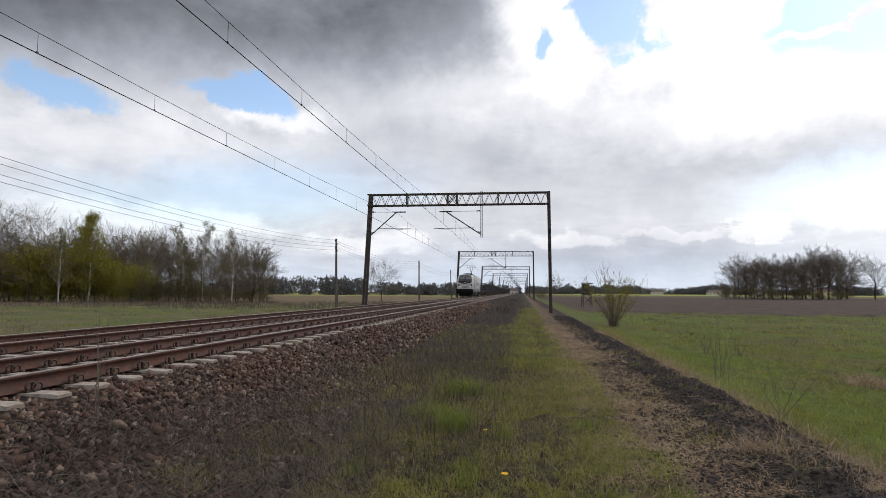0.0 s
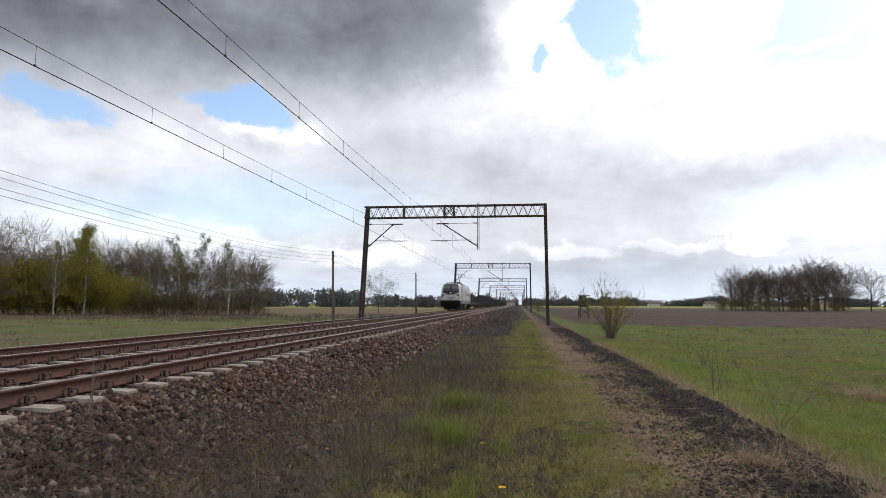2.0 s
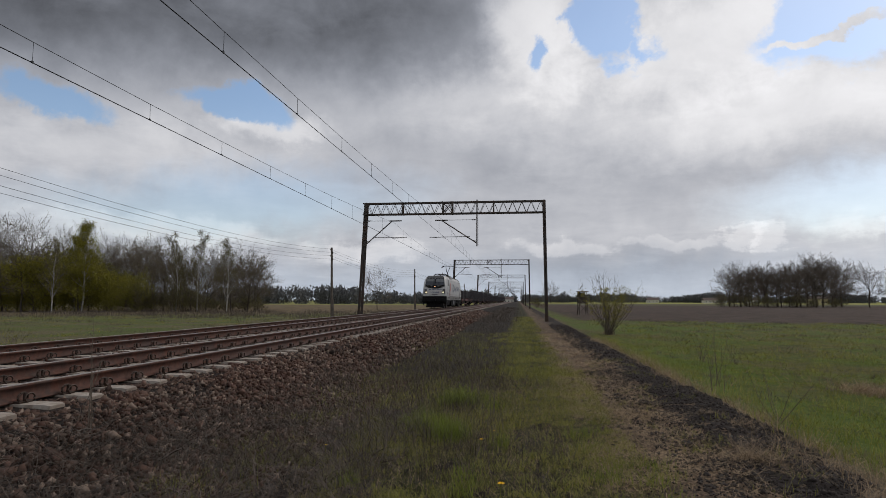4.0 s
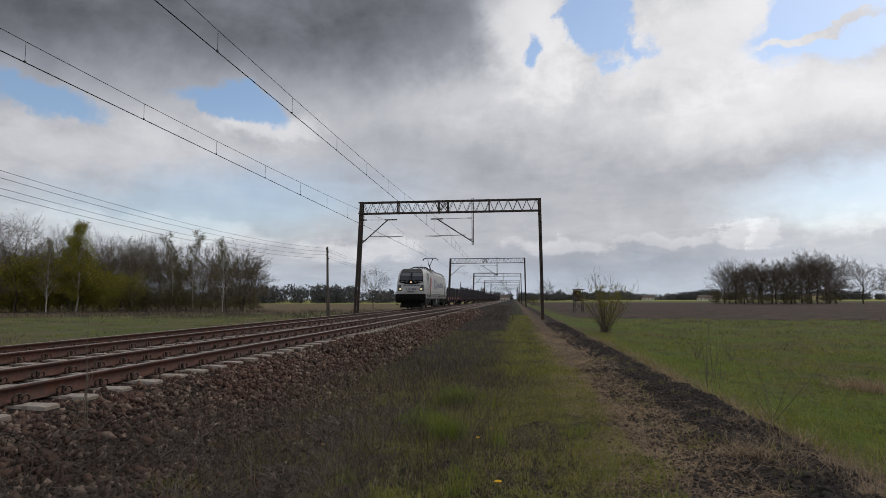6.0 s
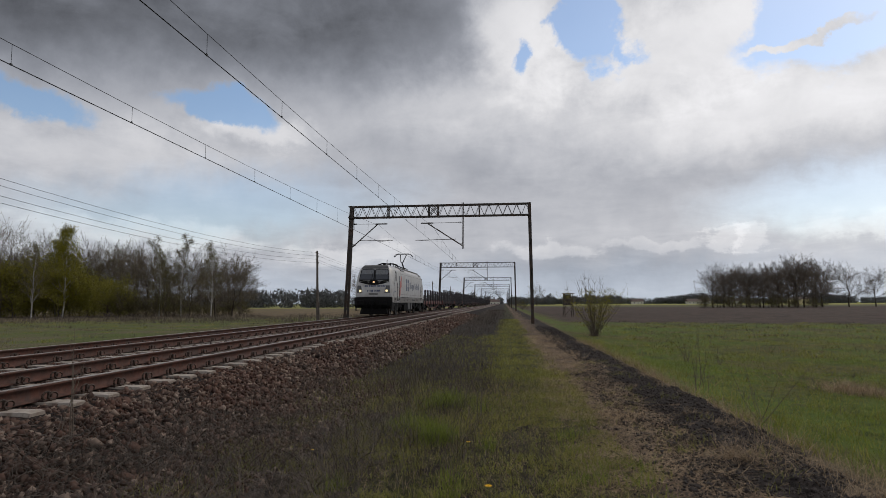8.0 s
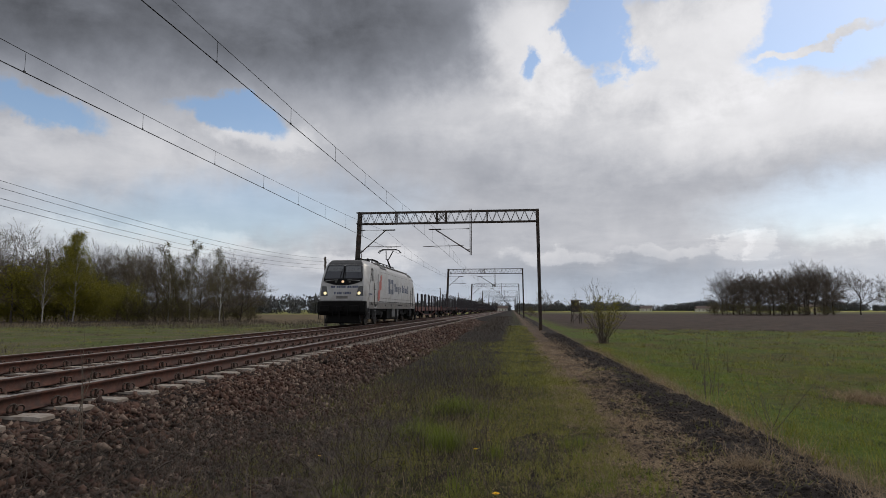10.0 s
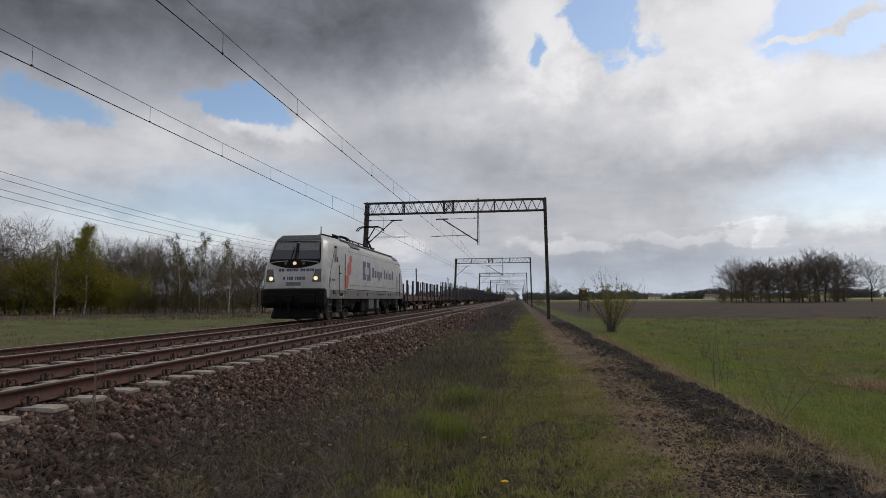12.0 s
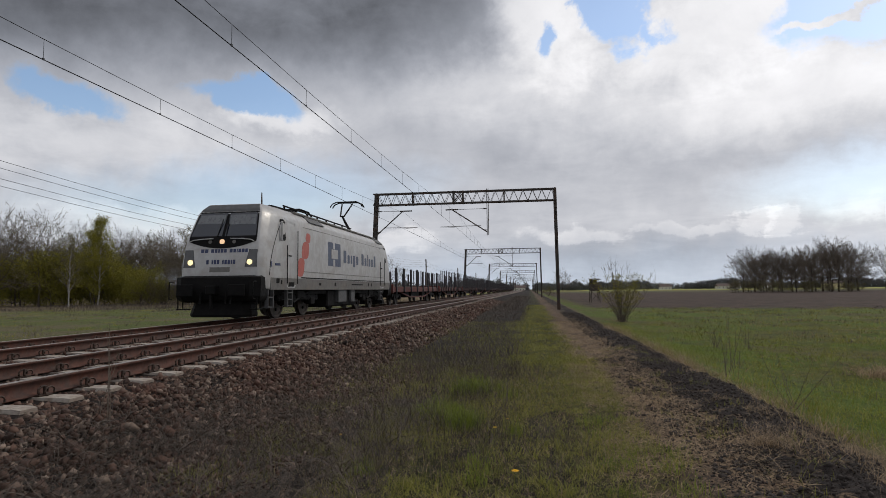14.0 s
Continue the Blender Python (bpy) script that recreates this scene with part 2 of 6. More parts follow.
def ground_material():
    """Lanes of shade-darkened ballast bed, weeds, grass, straw and turned soil along the track; meadow and ploughed
    field beside it.
    """
    m = bpy.data.materials.new("ground_lanes")
    m.use_nodes = True
    k = Nodes(m.node_tree)
    b = m.node_tree.nodes["Principled BSDF"]
    co = k.add("ShaderNodeTexCoord").outputs["Object"]
    xyz = k.add("ShaderNodeSeparateXYZ")
    k.plug(co, xyz.inputs[0])
    x, y = xyz.outputs[0], xyz.outputs[1]
    wob = k.math("MULTIPLY", k.math("SUBTRACT", k.noise(co, 0.9, 5.0, 0.65), 0.5), 1.6)
    fine = k.noise(co, 9.0, 6.0, 0.7)
    tiny = k.noise(co, 45.0, 4.0, 0.7)
    wide = k.noise(co, 0.22, 5.0, 0.6)
    xw = k.math("ADD", x, wob)

    def tint(a, c2, f=fine, lo=0.35, hi=0.65):
        return k.mix(k.step(f, lo, hi), a, c2)

    # near-black beds: shade in the gaps between stones and stems, put into the colour
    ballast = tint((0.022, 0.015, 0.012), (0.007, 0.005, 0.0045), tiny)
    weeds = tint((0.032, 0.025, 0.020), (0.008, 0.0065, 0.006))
    tuft = k.noise(co, 2.6, 5.0, 0.65)
    # turf base also darkened to paint the shade between blades
    grass = k.mix(k.step(wide, 0.40, 0.62), tint((0.060, 0.062, 0.014), (0.016, 0.019, 0.006)), tint((0.058, 0.048, 0.020), (0.018, 0.016, 0.009)))
    grass = k.mix(k.step(tuft, 0.45, 0.58), grass, tint((0.030, 0.023, 0.017), (0.009, 0.0075, 0.006)))
    # the fine dark flecks paint small shadows among the straw
    straw = k.mix(k.step(tiny, 0.40, 0.60), tint((0.24, 0.165, 0.105), (0.10, 0.070, 0.048)), (0.035, 0.026, 0.020))
    soil = tint((0.036, 0.028, 0.025), (0.013, 0.0105, 0.010))
    mead = k.mix(k.step(k.noise(co, 0.16, 6.0, 0.62), 0.46, 0.60), tint((0.092, 0.128, 0.013), (0.044, 0.066, 0.008)), tint((0.108, 0.097, 0.028), (0.052, 0.049, 0.016)))
    mead = k.mix(k.math("MULTIPLY", k.step(tuft, 0.50, 0.60), 0.55), mead, tint((0.050, 0.058, 0.014), (0.020, 0.024, 0.008)))
    mead = k.mix(k.math("MULTIPLY", k.step(k.noise(co, 0.8, 7.0, 0.75), 0.53, 0.64), 0.65), mead, tint((0.085, 0.068, 0.034), (0.022, 0.020, 0.010)))
    leftm = k.mix(k.step(wide, 0.42, 0.62), tint((0.092, 0.115, 0.028), (0.052, 0.068, 0.019)), tint((0.14, 0.12, 0.066), (0.070, 0.062, 0.034)))
    leftm = k.mix(k.math("MULTIPLY", k.step(k.noise(co, 0.6, 7.0, 0.75), 0.50, 0.62), 0.7), leftm, tint((0.13, 0.11, 0.06), (0.045, 0.045, 0.022)))
    plough = tint((0.068, 0.046, 0.036), (0.036, 0.026, 0.021), k.noise(co, 0.5, 6.0, 0.6))

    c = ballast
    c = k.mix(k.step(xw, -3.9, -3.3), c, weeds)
    # the turf is broad beside the path's start and narrows to a strip farther on
    xg = k.math("SUBTRACT", k.math("ADD", xw, k.math("MULTIPLY", k.math("SUBTRACT", wide, 0.5), 2.5)), k.math("MULTIPLY", k.step(y, 5.0, 17.0), 1.5))
    c = k.mix(k.step(xg, -2.1, -1.3), c, grass)
    c = k.mix(k.step(k.math("ADD", xw, k.math("MULTIPLY", k.math("SUBTRACT", fine, 0.5), 1.2)), 0.8, 1.4), c, straw)
    torn = k.math("ADD", k.math("MULTIPLY", k.math("SUBTRACT", tuft, 0.5), 3.6), k.math("MULTIPLY", k.math("SUBTRACT", fine, 0.5), 1.4))
    patch = k.step(k.math("ADD", k.math("ADD", x, k.math("MULTIPLY", wob, 0.8)), torn), 2.0, 2.15)
    c = k.mix(patch, c, soil)
    edge = k.math("ADD", x, k.math("ADD", k.math("MULTIPLY", wob, 0.55), k.math("MULTIPLY", k.math("SUBTRACT", fine, 0.5), 0.5)))
    c = k.mix(k.step(edge, 3.0, 3.15), c, tint((0.12, 0.090, 0.050), (0.035, 0.029, 0.018)))
    c = k.mix(k.step(edge, 3.2, 3.8), c, mead)
    # the ploughed field begins farther out
    yw = k.math("ADD", y, k.math("MULTIPLY", wob, 3.0))
    field = k.math("MULTIPLY", k.step(k.math("ADD", yw, k.math("MULTIPLY", x, 0.12)), 60.0, 68.0), k.step(x, 4.5, 7.0))
    c = k.mix(field, c, plough)
    beyond = k.math("MULTIPLY", k.step(y, 300.0, 310.0), k.step(x, 10.0, 14.0))
    stripe = k.mix(k.step(k.math("ADD", y, k.math("MULTIPLY", wob, 8.0)), 470.0, 480.0), tint((0.09, 0.085, 0.04), (0.07, 0.07, 0.035)), (0.22, 0.22, 0.05))
    c = k.mix(beyond, c, stripe)
    left = k.step(x, -12.2, -13.4)
    c = k.mix(left, c, leftm)
    brown = k.math("MULTIPLY", k.step(k.math("ADD", yw, k.math("MULTIPLY", x, -0.6)), 95.0, 120.0), k.step(x, -14.0, -16.0))
    c = k.mix(brown, c, tint((0.15, 0.11, 0.062), (0.09, 0.07, 0.042), k.noise(co, 0.4, 6.0)))
    far_left = k.math("MULTIPLY", k.step(y, 250.0, 270.0), left)
    c = k.mix(far_left, c, tint((0.20, 0.20, 0.06), (0.16, 0.16, 0.055), wide))
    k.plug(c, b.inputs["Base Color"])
    b.inputs["Roughness"].default_value = 0.95
    b.inputs["Specular IOR Level"].default_value = 0.15
    n = k.add("ShaderNodeBump")
    n.inputs["Strength"].default_value = 0.8
    n.inputs["Distance"].default_value = 0.05
    k.plug(k.math("ADD", fine, k.math("MULTIPLY", tiny, 0.4)), n.inputs["Height"])
    k.plug(n.outputs[0], b.inputs["Normal"])
    return m


# ---- mesh helpers ----


def fastmesh(name, verts, faces, mat):
    """A mesh from numpy arrays of vertices and triangles (or quads)."""
    verts, faces = np.asarray(verts, np.float32), np.asarray(faces, np.int32)
    me = bpy.data.meshes.new(name)
    n, w = faces.shape
    me.vertices.add(len(verts))
    me.vertices.foreach_set("co", verts.ravel())
    me.loops.add(n * w)
    me.loops.foreach_set("vertex_index", faces.ravel())
    me.polygons.add(n)
    me.polygons.foreach_set("loop_start", np.arange(n, dtype=np.int32) * w)
    me.polygons.foreach_set("loop_total", np.full(n, w, np.int32))
    me.update(calc_edges=True)
    me.materials.append(mat)
    return me


def part(name, bm, material, parent=None, label="", smooth=False):
    """Link a bmesh as one mesh object, under a thing or a part if given."""
    me = bpy.data.meshes.new(name)
    bmesh.ops.recalc_face_normals(bm, faces=bm.faces[:])
    bm.to_mesh(me)
    bm.free()
    me.materials.append(material)
    if smooth:
        me.polygons.foreach_set("use_smooth", [True] * len(me.polygons))
    ob = new(name, me)
    if parent:
        ob.parent = parent
    return tagged(ob, label)


def box(bm, x0, x1, y0, y1, z0, z1, bev=0.0, m=None):
    g = bmesh.ops.create_cube(bm, size=1.0)
    vs = g["verts"]
    for v in vs:
        v.co = Vector(((x0 + x1) / 2 + v.co.x * (x1 - x0), (y0 + y1) / 2 + v.co.y * (y1 - y0), (z0 + z1) / 2 + v.co.z * (z1 - z0)))
        if m:
            v.co = m @ v.co
    if bev:
        es = list({e for v in vs for e in v.link_edges})
        bmesh.ops.bevel(bm, geom=es, offset=bev, segments=1, affect="EDGES")
    return bm


def tube(bm, a, b, r0, r1=None, n=6, caps=True):
    """A tapered tube from a to b."""
    a, b = Vector(a), Vector(b)
    d = b - a
    if d.length < 1e-6:
        return bm
    m = Matrix.Translation((a + b) / 2) @ d.to_track_quat("Z", "Y").to_matrix().to_4x4()
    bmesh.ops.create_cone(bm, cap_ends=caps, segments=n, radius1=r0, radius2=r1 if r1 is not None else r0, depth=d.length, matrix=m)
    return bm


def beam(bm, a, b, w, h=None):
    """A square bar from a to b."""
    a, b = Vector(a), Vector(b)
    d = b - a
    h = h or w
    m = Matrix.Translation((a + b) / 2) @ d.to_track_quat("Z", "Y").to_matrix().to_4x4()
    return box(bm, -w / 2, w / 2, -h / 2, h / 2, -d.length / 2, d.length / 2, 0, m)


def empty(name, m, label="", category="", group="", kind=""):
    e = new(name)
    e.matrix_basis = m
    e.empty_display_size = 0.3
    return tagged(e, label, category, group, kind)


def extrude_profile(name, pts, y0, y1, mat, parent, x=0.0, z=0.0, label="", nseg=1):
    """A closed outline (x, z) swept along y."""
    ys = np.linspace(y0, y1, nseg + 1)
    n = len(pts)
    verts = [(x + px, yy, z + pz) for yy in ys for px, pz in pts]
    faces = [(i * n + j, i * n + (j + 1) % n, (i + 1) * n + (j + 1) % n, (i + 1) * n + j) for i in range(nseg) for j in range(n)]
    me = fastmesh(name, verts, faces, mat)
    ob = new(name, me)
    ob.parent = parent
    return tagged(ob, label)


# ---- ground ----


def profile(x):
    """Height of the ground across the line."""
    xs = [-4000, -60, -20, -14.5, -12.6, -11.9, -5.6, -4.95, -3.35, -2.2, 0, 1.4, 1.9, 2.5, 3.0, 3.4, 4.8, 8.0, 30, 4000]
    zs = [-0.5, -0.5, -0.45, -0.25, -0.05, 0.42, 0.42, 0.388, 0.0, -0.06, 0.0, 0.0, 0.02, 0.07, 0.04, -0.08, -0.25, -0.38, -0.5, -0.5]
    return np.interp(x, xs, zs)


def value_noise(x, y, seed=0):
    """Smooth random relief in -1..1 from a few sums of sines."""
    r = np.random.RandomState(seed)
    out = np.zeros_like(x)
    for i in range(7):
        a, f, ph = r.uniform(0, 6.28), 1.0 * 1.7 ** i * 0.35, r.uniform(0, 6.28, 2)
        out += np.sin(f * (x * math.cos(a) + y * math.sin(a)) + ph[0] + 1.3 * np.sin(f * 0.7 * (x * math.sin(a) - y * math.cos(a)) + ph[1])) / (1 + i * 0.45)
    return out / 3.0


def ground_z(x, y):
    x, y = np.asarray(x, float), np.asarray(y, float)
    z = profile(x)
    bumpy = 0.018 + 0.050 * np.clip((x - 1.2) / 0.4, 0, 1) * np.clip((3.3 - x) / 0.3, 0, 1) + 0.06 * np.clip((x - 4) / 2, 0, 1)
    bumpy = bumpy * np.where(x < -4.4, 0.4, 1.0)
    z = z + bumpy * value_noise(x * 2.2, y * 2.2, 3) + 0.03 * np.clip((x + 4) / 2, 0, 1) * value_noise(x * 0.5, y * 0.5, 5)
    clod = np.clip((x - 1.5) / 0.4, 0, 1) * np.clip((3.3 - x) / 0.3, 0, 1)
    return z + clod * 0.045 * value_noise(x * 9, y * 9, 8)


def build_ground():
    xs = np.unique(np.concatenate([np.linspace(-4000, -200, 14), np.linspace(-200, -20, 40), np.linspace(-20, -5, 50), np.linspace(-5, 1.5, 90),
                                   np.linspace(1.5, 3.8, 70), np.linspace(3.8, 12, 70), np.linspace(12, 60, 60), np.linspace(60, 200, 20), np.linspace(200, 4000, 14)]))
    ys = np.unique(np.concatenate([np.linspace(-200, 2, 20), np.linspace(2, 16, 220), np.linspace(16, 40, 150), np.linspace(40, 120, 120), np.linspace(120, 400, 60), np.linspace(400, 4500, 20)]))
    gx, gy = np.meshgrid(xs, ys)
    gz = ground_z(gx, gy)
    verts = np.stack([gx, gy, gz], -1).reshape(-1, 3)
    nx, ny = len(xs), len(ys)
    i = (np.arange(ny - 1)[:, None] * nx + np.arange(nx - 1)[None]).ravel()
    faces = np.stack([i, i + 1, i + nx + 1, i + nx], -1)
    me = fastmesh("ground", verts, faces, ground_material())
    me.polygons.foreach_set("use_smooth", [True] * len(me.polygons))
    tagged(new("ground", me), "grassy embankment, dirt strip, meadow and ploughed field beside the railway", "ground", "", "structure")


build_ground()

# ---- railway tracks ----
SLEEPER_STEP = 0.66


def sleeper_mesh():
    bm = bmesh.new()
    # a long concrete beam, lower in the middle, with sloping shoulders
    secs = [(-1.3, 0.0), (-1.24, 0.0), (-0.42, 0.0), (-0.25, -0.035), (0.25, -0.035), (0.42, 0.0), (1.24, 0.0), (1.3, 0.0)]
    rings = []
    for i, (x, dz) in enumerate(secs):
        end = i in (0, len(secs) - 1)
        top = 0.105 if end else 0.115
        rings.append([bm.verts.new((x, yy, zz)) for yy, zz in ((-top, dz - (0.012 if end else 0)), (top, dz - (0.012 if end else 0)), (0.145, -0.16), (-0.145, -0.16))])
    for a, b in zip(rings, rings[1:]):
        for j in range(4):
            bm.faces.new((a[j], a[(j + 1) % 4], b[(j + 1) % 4], b[j]))
    bm.faces.new(rings[0])
    bm.faces.new(rings[-1][::-1])
    bmesh.ops.recalc_face_normals(bm, faces=bm.faces[:])
    me = bpy.data.meshes.new("sleeper")
    bm.to_mesh(me)
    bm.free()
    me.materials.append(M_SLEEPER)
    return me


def fastener_mesh():
    """A bent spring clip on its rib, on both sides of the rail foot."""
    bm = bmesh.new()
    for s in (-1, 1):
        box(bm, s * 0.10 - 0.035, s * 0.10 + 0.035, -0.075, 0.075, -0.175, -0.145, 0.006)
        pts = []
        for i in range(10):
            a = -0.4 + i / 9 * 4.6
            pts.append((s * (0.105 + 0.012 * i / 9), 0.055 * math.cos(a) - 0.015, -0.115 + 0.042 * math.sin(a)))
        for p, q in zip(pts, pts[1:]):
            tube(bm, p, q, 0.011, n=5)
        for p, q in zip(pts, pts[1:]):
            tube(bm, (p[0] + s * 0.03, p[1] + 0.045, p[2] - 0.008), (q[0] + s * 0.03, q[1] + 0.045, q[2] - 0.008), 0.009, n=4)
        tube(bm, (s * 0.115, 0, -0.16), (s * 0.115, 0, -0.075), 0.014, n=6)
    me = bpy.data.meshes.new("fastener")
    bm.to_mesh(me)
    bm.free()
    me.materials.append(M_CLIP)
    return me


RAIL_BODY = [(-0.036, -0.010), (-0.036, -0.034), (-0.010, -0.050), (-0.009, -0.155), (-0.075, -0.180), (-0.075, -0.196), (0.075, -0.196), (0.075, -0.180), (0.009, -0.155), (0.010, -0.050), (0.036, -0.034), (0.036, -0.010)]
RAIL_HEAD = [(-0.036, -0.009), (-0.028, -0.001), (-0.015, 0.0), (0.015, 0.0), (0.028, -0.001), (0.036, -0.009)]
SLEEPER_ME, FASTENER_ME = sleeper_mesh(), fastener_mesh()


def build_track(axis, label, count):
    track = empty("railway_track", pose(axis, 0, RAIL), label, "railway track", "the two tracks", "structure")
    for sx in (-0.7525, 0.7525):
        rail = extrude_profile("rail", RAIL_BODY, -30, 950, M_RUST, track, sx, 0, "rusty steel rail", 40)
        extrude_profile("railhead", RAIL_HEAD, -30, 950, M_RAILHEAD, rail, sx, 0, "worn shiny running surface", 40)
    rest_v, rest_f, base = [], [], 0
    sv = np.array([v.co[:] for v in SLEEPER_ME.vertices])
    sf = [tuple(p.vertices) for p in SLEEPER_ME.polygons]
    rnd = random.Random(int(-axis * 10))
    for i in range(count + 500):
        y = 0.9 + (i - 45) * SLEEPER_STEP
        if i < count:
            s = new("sleeper", SLEEPER_ME)
            s.parent = track
            s.matrix_basis = pose(rnd.uniform(-0.012, 0.012), y + rnd.uniform(-0.015, 0.015), -0.196, 0, 0, rnd.uniform(-0.5, 0.5))
            if 40 < i < 140:
                for sx in (-0.7525, 0.7525):
                    f = new("fastener", FASTENER_ME)
                    f.parent = track
                    f.matrix_basis = pose(sx, y, 0.008, 0, 0, rnd.uniform(-4, 4))
                    f.scale = (1.2, 1.3, 1.25)
        else:
            rest_v.append(sv + np.array((0, y, -0.196)))
            rest_f += [tuple(a + base for a in f) for f in sf if len(f) == 4]
            base += len(sv)
    far = new("far_sleepers", fastmesh("far_sleepers", np.concatenate(rest_v), rest_f, M_SLEEPER))
    far.parent = track
    tagged(far, "rows of concrete sleepers far down the line", "", "", "stuff")
    return track


# ---- overhead line ----
SPAN, FIRST = 68.4, 47.2
BEAM_B, BEAM_T = 8.55, 9.45
WIRE_NEAR, WIRE_FAR = -5.85, -10.1
CONTACT, MESSENGER, SAG = 6.56, 7.9, 0.90
POST_L, POST_R = -12.45, 2.06


def build_portal():
    p = empty("catenary_portal", pose(0, FIRST, 0), "dark steel lattice portal carrying overhead wires above both tracks", "portal", "portals over the line")
    # left mast: two channels joined by battens, leaning slightly inwards
    foot, head = Vector((POST_L - 0.28, 0, -0.7)), Vector((POST_L + 0.18, 0, BEAM_T))
    bm = bmesh.new()
    for s in (-0.11, 0.11):
        beam(bm, foot + Vector((s * 1.15, 0, 0)), head + Vector((s * 0.8, 0, 0)), 0.075, 0.20)
    for i in range(17):
        c = foot.lerp(head, 0.08 + i / 17 * 0.9)
        box(bm, c.x - 0.15, c.x + 0.15, -0.115, -0.102, c.z - 0.08, c.z + 0.08)
        box(bm, c.x - 0.15, c.x + 0.15, 0.102, 0.115, c.z - 0.08, c.z + 0.08)
    part("mast", bm, M_STEEL, p, "twin-channel steel mast with battens")
    bm = bmesh.new()
    for s in (-0.055, 0.055):
        beam(bm, (POST_R + s + 0.12, 0, -0.7), (POST_R + s, 0, BEAM_T), 0.04, 0.15)
    for i in range(16):
        z = 0.2 + i * 0.58
        x = POST_R + 0.12 * (1 - (z + 0.7) / (BEAM_T + 0.7))
        box(bm, x - 0.07, x + 0.07, -0.085, -0.076, z - 0.05, z + 0.05)
    part("mast", bm, M_STEEL, p, "slender steel mast")
    for x in (POST_L - 0.28, POST_R + 0.12):
        bm = bmesh.new()
        box(bm, x - 0.45, x + 0.45, -0.45, 0.45, -0.9, -0.2, 0.05)
        part("footing", bm, M_SLEEPER, p, "concrete footing")
    # four chords and zigzag lacing
    x0, x1, dy = POST_L - 0.05, POST_R + 0.1, 0.28
    bm = bmesh.new()
    for yy in (-dy, dy):
        for z in (BEAM_B, BEAM_T):
            beam(bm, (x0, yy, z), (x1, yy, z), 0.085, 0.085)
    part("chord", bm, M_STEEL, p, "steel angle chords of the beam")
    n = 40
    for yy in (-dy, dy):
        bm = bmesh.new()
        for i in range(n):
            a, b = x0 + (x1 - x0) * i / n, x0 + (x1 - x0) * (i + 1) / n
            za, zb = (BEAM_B, BEAM_T) if i % 2 == 0 else (BEAM_T, BEAM_B)
            beam(bm, (a, yy, za), (b, yy, zb), 0.04, 0.03)
        part("lacing", bm, M_STEEL, p, "zigzag lacing bars")
    for i in range(n // 2 + 1):
        a = x0 + (x1 - x0) * i / (n // 2)
        for z in (BEAM_B, BEAM_T):
            part("crossbar", beam(bmesh.new(), (a, -dy, z), (a, dy, z), 0.04, 0.03), M_STEEL, p)
    # thick uprights where the beam's lengths are bolted together
    for x, w in ((-5.95, 0.11), (-5.2, 0.11), (-9.25, 0.09), (-1.9, 0.09), (POST_L + 0.2, 0.16), (POST_R, 0.16)):
        bm = bmesh.new()
        for yy in (-dy, dy):
            beam(bm, (x, yy, BEAM_B - 0.06), (x, yy, BEAM_T + 0.06), w, 0.07)
        part("upright", bm, M_STEEL, p)
    for yy in (-dy, dy):
        bm = bmesh.new()
        beam(bm, (-5.95, yy, BEAM_B), (-5.2, yy, BEAM_T), 0.05)
        beam(bm, (-5.95, yy, BEAM_T), (-5.2, yy, BEAM_B), 0.05)
        part("cross_brace", bm, M_STEEL, p)
    # hanging mast of the near track
    bm = bmesh.new()
    for s in (-0.055, 0.055):
        beam(bm, (-3.24 + s, 0.3, 5.95), (-3.24 + s, 0.3, BEAM_T + 0.25), 0.05, 0.12)
    part("drop_mast", bm, M_STEEL, p)
    for x, sgn, wire in ((-3.24, -1, WIRE_NEAR), (POST_L + 0.2, 1, WIRE_FAR)):
        c = part("cantilever", tube(bmesh.new(), (x, 0, 6.15), (wire - sgn * -0.2 if sgn < 0 else wire - 0.05, 0, 8.0), 0.045, n=8), M_STEEL, p, "slanting cantilever tube")
        tip = wire + sgn * 0.75
        bm = bmesh.new()
        tube(bm, (wire - sgn * 0.25, 0, 8.03), (tip, 0, 8.03), 0.05, n=8)
        tube(bm, (x, 0, 8.05), (wire, 0, 8.03), 0.016, n=6)
        part("top_tube", bm, M_STEEL, c)
        bm = bmesh.new()
        tube(bm, (x + sgn * 0.55, 0, 6.70), (wire + sgn * 1.2, 0, 6.66), 0.022, n=6)
        tube(bm, (wire + sgn * 1.0, 0, 6.65), (wire, 0, CONTACT + 0.03), 0.012, n=6)
        part("registration_arm", bm, M_STEEL, c)
        for at in ((x + sgn * 0.25, 8.05), (x + sgn * 0.18, 6.35)):
            bm = bmesh.new()
            for j in range(4):
                tube(bm, (at[0] + j * 0.07 - 0.12, 0, at[1]), (at[0] + j * 0.07 - 0.08, 0, at[1]), 0.065, 0.04, n=10)
            part("insulator", bm, M_CLIP, c, "brown ribbed insulator")
    return p


